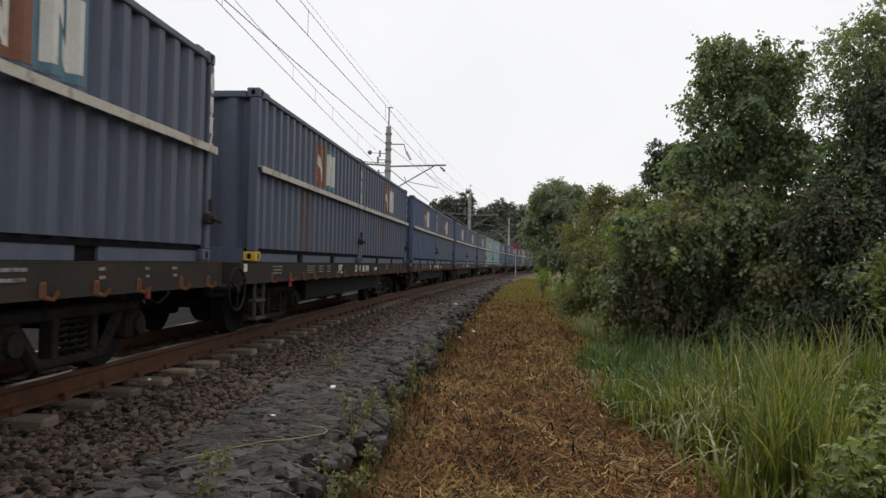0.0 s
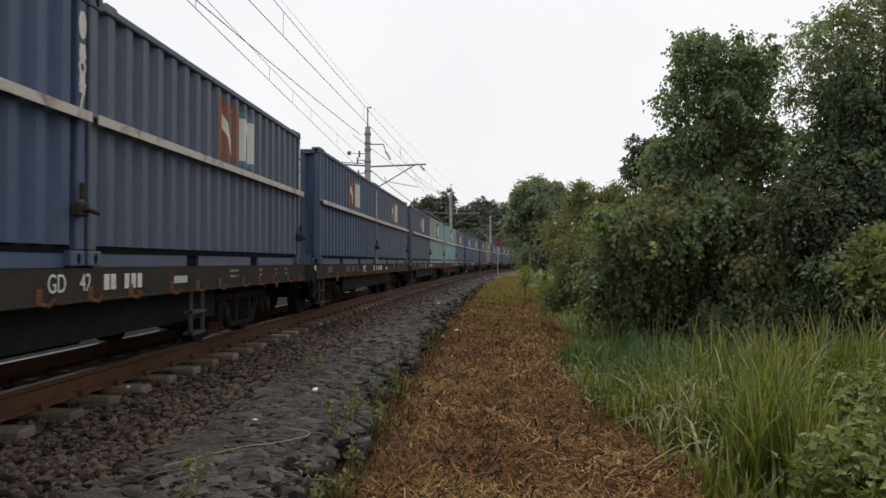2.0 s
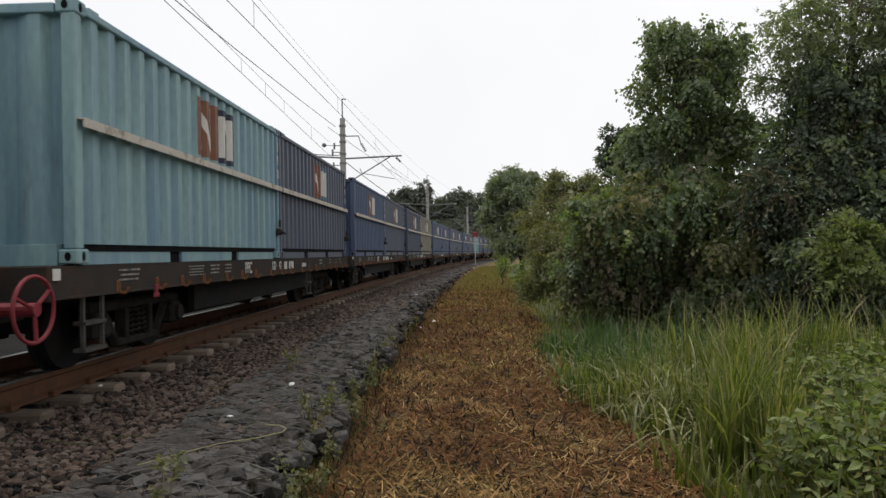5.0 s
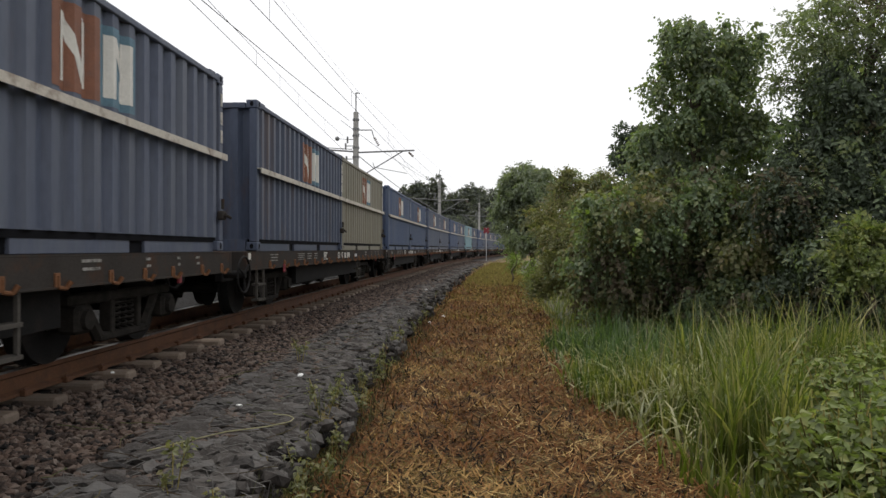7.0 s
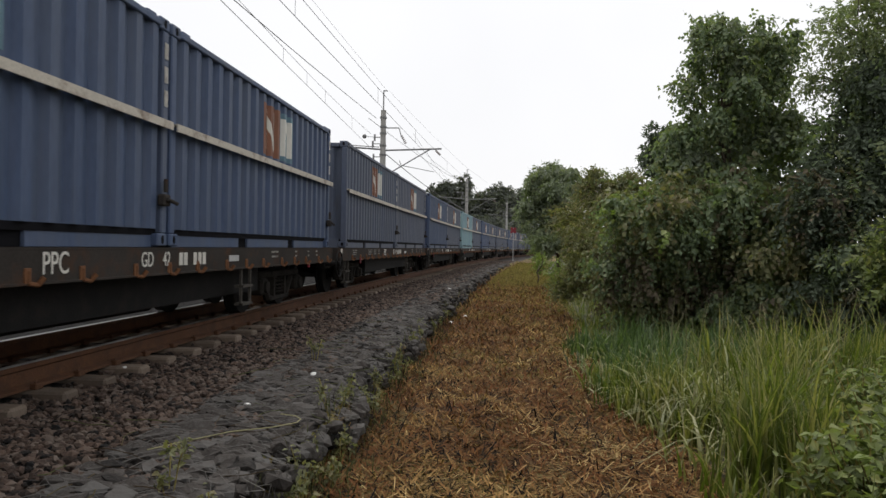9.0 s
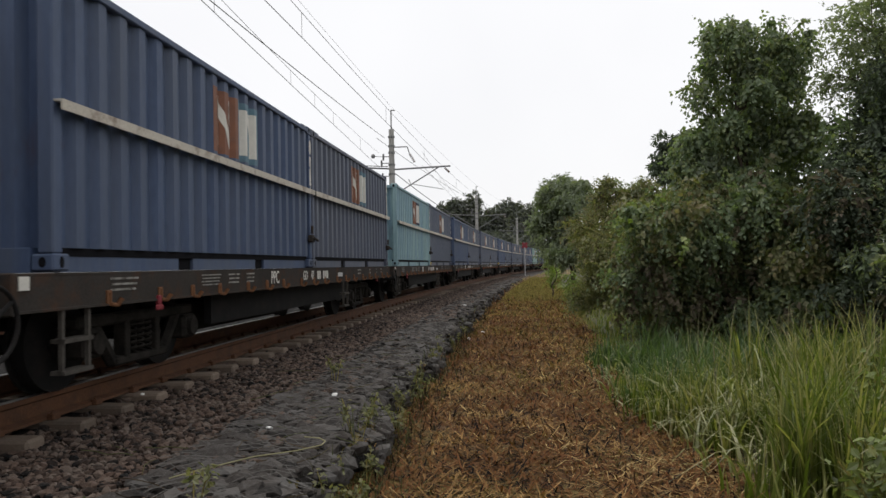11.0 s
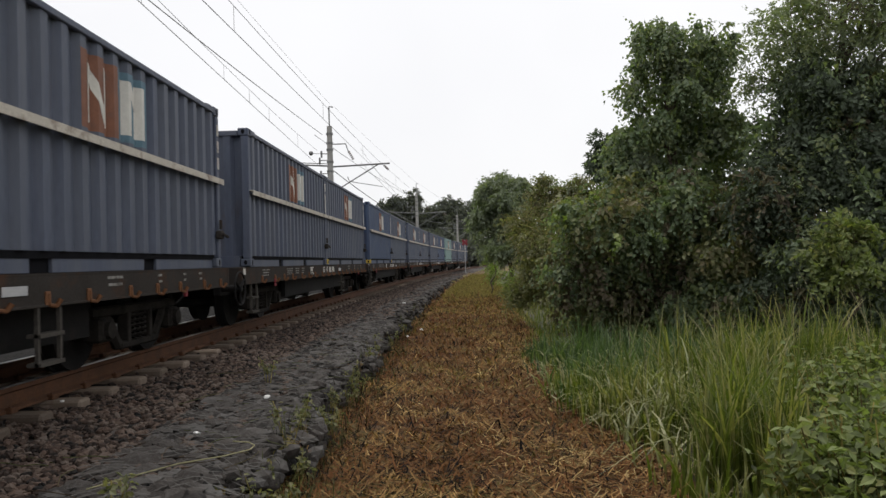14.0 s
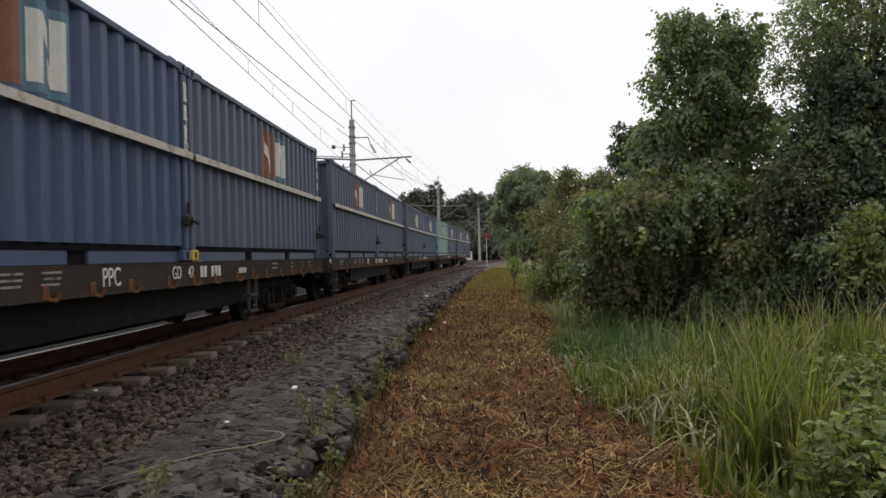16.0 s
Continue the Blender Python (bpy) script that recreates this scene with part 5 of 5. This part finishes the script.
def make_plants():
    make_tree("vine_tree", "small tree smothered in hanging green vines", "tree", (4.2, 13.5, -0.6), VINE, M["leaf"], 0.1, 640, 1, 0.11, fill=0.14, extra=(("leaf_grey", 0.3, "grey-green hanging creeper", (0, 1)), ("leaf_bright", 0.1, "fresh yellow-green shoots", (0, 2))), length=0.42, hang=0.62, slim=0.72)
    make_tree("vine_thicket", "dense dark green thicket covered in creepers", "bush", (3.7, 12.8, -0.6), BUSH, M["leaf"], 0.1, 640, 2, 0.06, fill=0.3, extra=(("leaf_brown", 0.3, "withered brown creeper", (1, 2)), ("leaf_olive", 0.45, "olive-green creeper", (0, 1)), ("leaf_bright", 0.06, "fresh shoots", (0,))), length=0.4, hang=0.55, slim=0.78, pieces=18)
    make_tree("slender_leaf_tree", "tall airy tree with fine feathery leaves", "tree", (6.0, 11.6, -0.6), AIRY[:3] + AIRY[10:12], M["leaf_dark"], 0.095, 640, 3, 0.12, inner=0.7, fill=0.1, extra=(("leaf_grey", 0.25, "grey-green leaf sprays", (0, 2)), ("leaf_brown", 0.25, "brownish leaf sprays", (1,))), per_spray=12, length=0.5, hang=0.25, slim=0.4, pieces=20)
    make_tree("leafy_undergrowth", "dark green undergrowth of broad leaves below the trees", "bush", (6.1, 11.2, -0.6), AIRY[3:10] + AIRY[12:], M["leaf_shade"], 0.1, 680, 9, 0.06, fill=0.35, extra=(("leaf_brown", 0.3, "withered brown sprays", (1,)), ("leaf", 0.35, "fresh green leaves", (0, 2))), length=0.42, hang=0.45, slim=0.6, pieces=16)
    make_tree("olive_bush", "olive-green bush with thin bare twigs on top", "bush", (2.5, 17.0, -0.6), OLIVE, M["leaf_olive"], 0.1, 800, 4, 0.05, extra=(("leaf_brown", 0.14, "withered brown twiggy growth", (0, 1)), ("leaf_grey", 0.25, "grey-green leaves", (2,))), length=0.4, hang=0.3, slim=0.45, pieces=18)
    make_tree("round_tree", "round-crowned dark green tree beside the track", "tree", (2.6, 29.8, -0.6), ROUND, M["leaf_grey"], 0.22, 330, 5, 0.12, length=0.5, hang=0.5, slim=0.45, pieces=20)
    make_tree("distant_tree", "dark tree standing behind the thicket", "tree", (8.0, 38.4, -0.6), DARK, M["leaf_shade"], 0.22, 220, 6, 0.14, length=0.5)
    make_tree("pale_shrub", "pale yellow-green shrub by the bend", "bush", (1.9, 33.0, -0.6), BRIGHT, M["leaf_bright"], 0.2, 130, 7, 0.04, length=0.5, hang=0.2, slim=0.3)
    make_tree("young_shrub", "yellow-green young shrub in front of the trees", "bush", (5.3, 9.9, -0.6), YOUNG, M["leaf_weed"], 0.1, 420, 8, 0.03, length=0.3, hang=0.2)
    rng = np.random.default_rng(88)
    pl = thing("banana_plant", "pale green plant with long drooping fronds", "plant", at=pose(2.5, 42, -0.6))
    for i in range(11):
        v, f = blades(np.zeros((1, 3)), np.array([rng.uniform(1.9, 2.7)]), np.array([0.3]), np.array([rng.uniform(0.5, 1.5)]), np.array([i * 0.571 + rng.uniform(-0.2, 0.2)]), 6, None)
        part("frond", mesh_of("frond", v, f, [M["leaf_bright"]]), None, pl)
    for i, c in enumerate(FAR):
        make_tree("woodland_tree", "dark hazy tree at the edge of distant woods", "tree", (c[0], c[1], -0.7), [c, (c[0] + 0.5 * c[3], c[1], c[2] - 0.6 * c[5], c[3] * 0.8, c[4] * 0.8, c[5] * 0.8), (c[0] - 0.5 * c[3], c[1] + 1, c[2] - 0.5 * c[5], c[3] * 0.8, c[4] * 0.8, c[5] * 0.8)],
                  M["leaf_far"], 0.75, 26, 30 + i, 0.3, length=1.6, hang=0.3)
    edge = ((3, 4.6, 6, 8.5, 11, 14, 18, 30, 60), (1.62, 1.6, 1.38, 1.18, 1.15, 1.45, 1.9, 2.5, 4.0))
    grass_patch("tall_grass", "tall bright green grass in dense upright tufts", 6000, 1.0, 4.6, 4.0, 9.0, 0.75, 1.3, 0.026, M["grass"], 41, edge, lean=(0.05, 0.55), tufts=105)
    grass_patch("arching_grass", "long green arching blades, coloured pale for sky glint", 1500, 1.0, 4.6, 4.0, 9.0, 0.8, 1.25, 0.024, M["grass_glint"], 47, edge, lean=(0.7, 1.25), tufts=130)
    grass_patch("tall_grass", "blue-green grass in front of the thicket", 5200, 0.9, 5.5, 8.0, 12.5, 0.5, 0.95, 0.028, M["grass_dark"], 42, edge, lean=(0.05, 0.7), tufts=170)
    grass_patch("arching_grass", "arching blades before the thicket, coloured pale for sky glint", 1000, 0.9, 5.5, 7.5, 12.0, 0.6, 1.0, 0.028, M["grass_glint"], 48, edge, lean=(0.7, 1.25), tufts=120)
    grass_patch("verge_grass", "rough green grass along the thicket's foot", 5000, 1.2, 4.5, 12, 45, 0.3, 0.7, 0.02, M["grass"], 43, edge)
    grass_patch("verge_grass", "rough green grass beside the path", 4500, 1.4, 6.0, -5, 4.2, 0.4, 0.9, 0.018, M["grass"], 46)
    grass_patch("dry_blades", "pale dry blades among the green grass", 420, 1.3, 4.4, 4.2, 9.0, 0.7, 1.25, 0.013, M["reed"], 45, edge, lean=(0.2, 1.0))
    grass_patch("seed_stalks", "pale dry seed stalks above the grass", 170, 2.0, 5.5, 6.0, 10.5, 1.1, 1.55, 0.012, M["reed"], 44, lean=(0.1, 0.4))
    rng = np.random.default_rng(77)
    p = np.concatenate([scatter(2200, 2.98, 3.34, 3.2, 26, rng, 1.6), scatter(500, 3.1, 3.5, 3.0, 14, rng, 1.3)])
    n = len(p)
    tagged(new("edge_growth", mesh_of("edge_growth", *blades(p, rng.uniform(0.05, 0.26, n), rng.uniform(0.005, 0.013, n), rng.uniform(0.02, 0.2, n), rng.uniform(0, 6.28, n), 3, rng), [M["dead"]])),
           "dead brown weeds along the gabion's foot", "weeds", kind="stuff")
    weed("broadleaf_weed", "bushy broad-leaved green weed", [(2.3, 4.5), (2.75, 4.9), (2.1, 4.0), (2.75, 5.4), (3.2, 5.9), (2.6, 4.2), (3.2, 6.6), (3.7, 6.9), (2.5, 4.8), (3.1, 5.3), (3.5, 6.2), (4.1, 7.2), (2.05, 4.35)], 0.075, M["leaf_weed"], 900, 0.42, 51, 0.72)
    weed("edge_weed", "small pale green weed at the gabion's foot", [(-1.15, 5.3), (-1.05, 4.5), (-1.12, 4.9), (-1.2, 6.4), (-1.12, 7.2), (-1.1, 8.3), (-1.15, 9.6), (-1.1, 11.5), (-1.3, 3.9), (-1.6, 4.0), (-1.9, 8.1), (-1.05, 5.6), (-0.98, 5.0), (-1.18, 5.9), (-1.02, 6.9), (-1.2, 7.8), (-1.05, 8.8), (-1.18, 9.1), (-1.08, 10.4), (-1.15, 12.6), (-1.0, 13.6), (-0.95, 15.0), (-0.95, 4.2)], 0.042, M["leaf_olive"], 80, 0.14, 52, 0.3)


def make_twigs():
    """Thin dry stems strewn over gabion and ballast."""
    rng = np.random.default_rng(91)
    lines = []
    for p in scatter(90, 1.7, 3.0, 3.3, 12, rng, 1.3):
        a, n = rng.uniform(0, 6.28), 5
        step, pts, q = rng.uniform(0.04, 0.12), [], p + np.array((0, 0, 0.05))
        for i in range(n):
            pts.append(q.copy())
            a += rng.normal(0, 0.3)
            q = q + np.array((math.cos(a) * step, math.sin(a) * step, rng.normal(0, 0.008)))
        lines.append(pts)
    tagged(new("dry_twigs", mesh_of("dry_twigs", *polyline_tubes(lines, 0.003, 4), [M["dead"]])), "thin dry stems strewn over the stones", "twigs", kind="stuff")


def make_small_things():
    def scrap(name, label, x, y, z, s, seed):
        rng = np.random.default_rng(seed)
        v, f = rocks(np.array([(0.0, 0.0, 0.0)]), np.array([s]), rng, 0.6)
        tagged(new(name, mesh_of(name, v, f, [M["litter"]])), label, "litter", "scraps of litter").matrix_basis = pose(x, y, z)
    for i, (x, y, z, s) in enumerate(((-1.70, 7.27, -0.265, 0.028), (-1.81, 5.75, -0.235, 0.026), (-3.30, 6.68, -0.15, 0.022), (-0.86, 15.2, -0.58, 0.07), (-0.62, 16.6, -0.58, 0.05), (-1.35, 22.0, -0.27, 0.06), (-0.2, 27.0, -0.58, 0.05))):
        scrap("litter_scrap", "crumpled white plastic scrap on the ground", x, y, z, s, 60 + i)
    pts = [(-1.93, 4.42, -0.21), (-1.8, 4.56, -0.2), (-1.58, 4.8, -0.19), (-1.38, 5.02, -0.21), (-1.27, 5.2, -0.22), (-1.27, 5.3, -0.22), (-1.33, 5.38, -0.22), (-1.45, 5.42, -0.22)]
    tagged(new("dry_stalk", mesh_of("dry_stalk", *polyline_tubes([pts], 0.0045, 5), [M["reed"]])), "long dry pale stalk lying on the gabion", "stalk")
    f = thing("crossing_fence", "white post fence at the level crossing", "fence", at=pose(5.0, 152, -0.6))
    for i in range(7):
        part("post", boxm(i * 0.55 - 1.5, i * 0.55 - 1.2, -0.1, 0.1, 0, 2.2, bevel=0.03), M["white"], f)
    part("fence_rail", boxm(-8, 3, -0.05, 0.05, 1.0, 1.15), M["white"], f)
    h = thing("crossing_hut", "small white hut by the level crossing", "hut", at=pose(-0.6, 128, -0.6))
    part("wall", boxm(-0.9, 0.9, -1, 1, 0, 2.0, bevel=0.02), M["white"], h)
    part("roof", boxm(-1.0, 1.0, -1.2, 1.2, 2.0, 2.12, bevel=0.02), M["grey_paint"], h)
    sg = thing("track_sign", "weathered red board on a thin grey post by the track", "sign", at=pose(1.72, 75, -0.62))
    part("post", tube(bmesh.new(), (0, 0, -0.2), (0, 0, 3.75), 0.045, 0.04, 10), M["grey_paint"], sg, "thin grey steel post")
    for a in (45, -45):
        part("board", boxm(-0.36, 0.36, -0.075 - 0.01 * (a > 0), -0.05 - 0.01 * (a > 0), -0.13, 0.13, bevel=0.008), M["red"], sg, "weathered red board", pose(0, 0, 3.5, 0, a, 0))


make_track(0.0, "rusty railway track on concrete sleepers", 75)
make_track(-5.6, "second railway track beyond the train", 60)
make_train()
for y in (0, 38, 76, 114):
    make_mast(y)
make_wires()
make_stones()
make_straw()
make_plants()
make_twigs()
make_small_things()
motions()
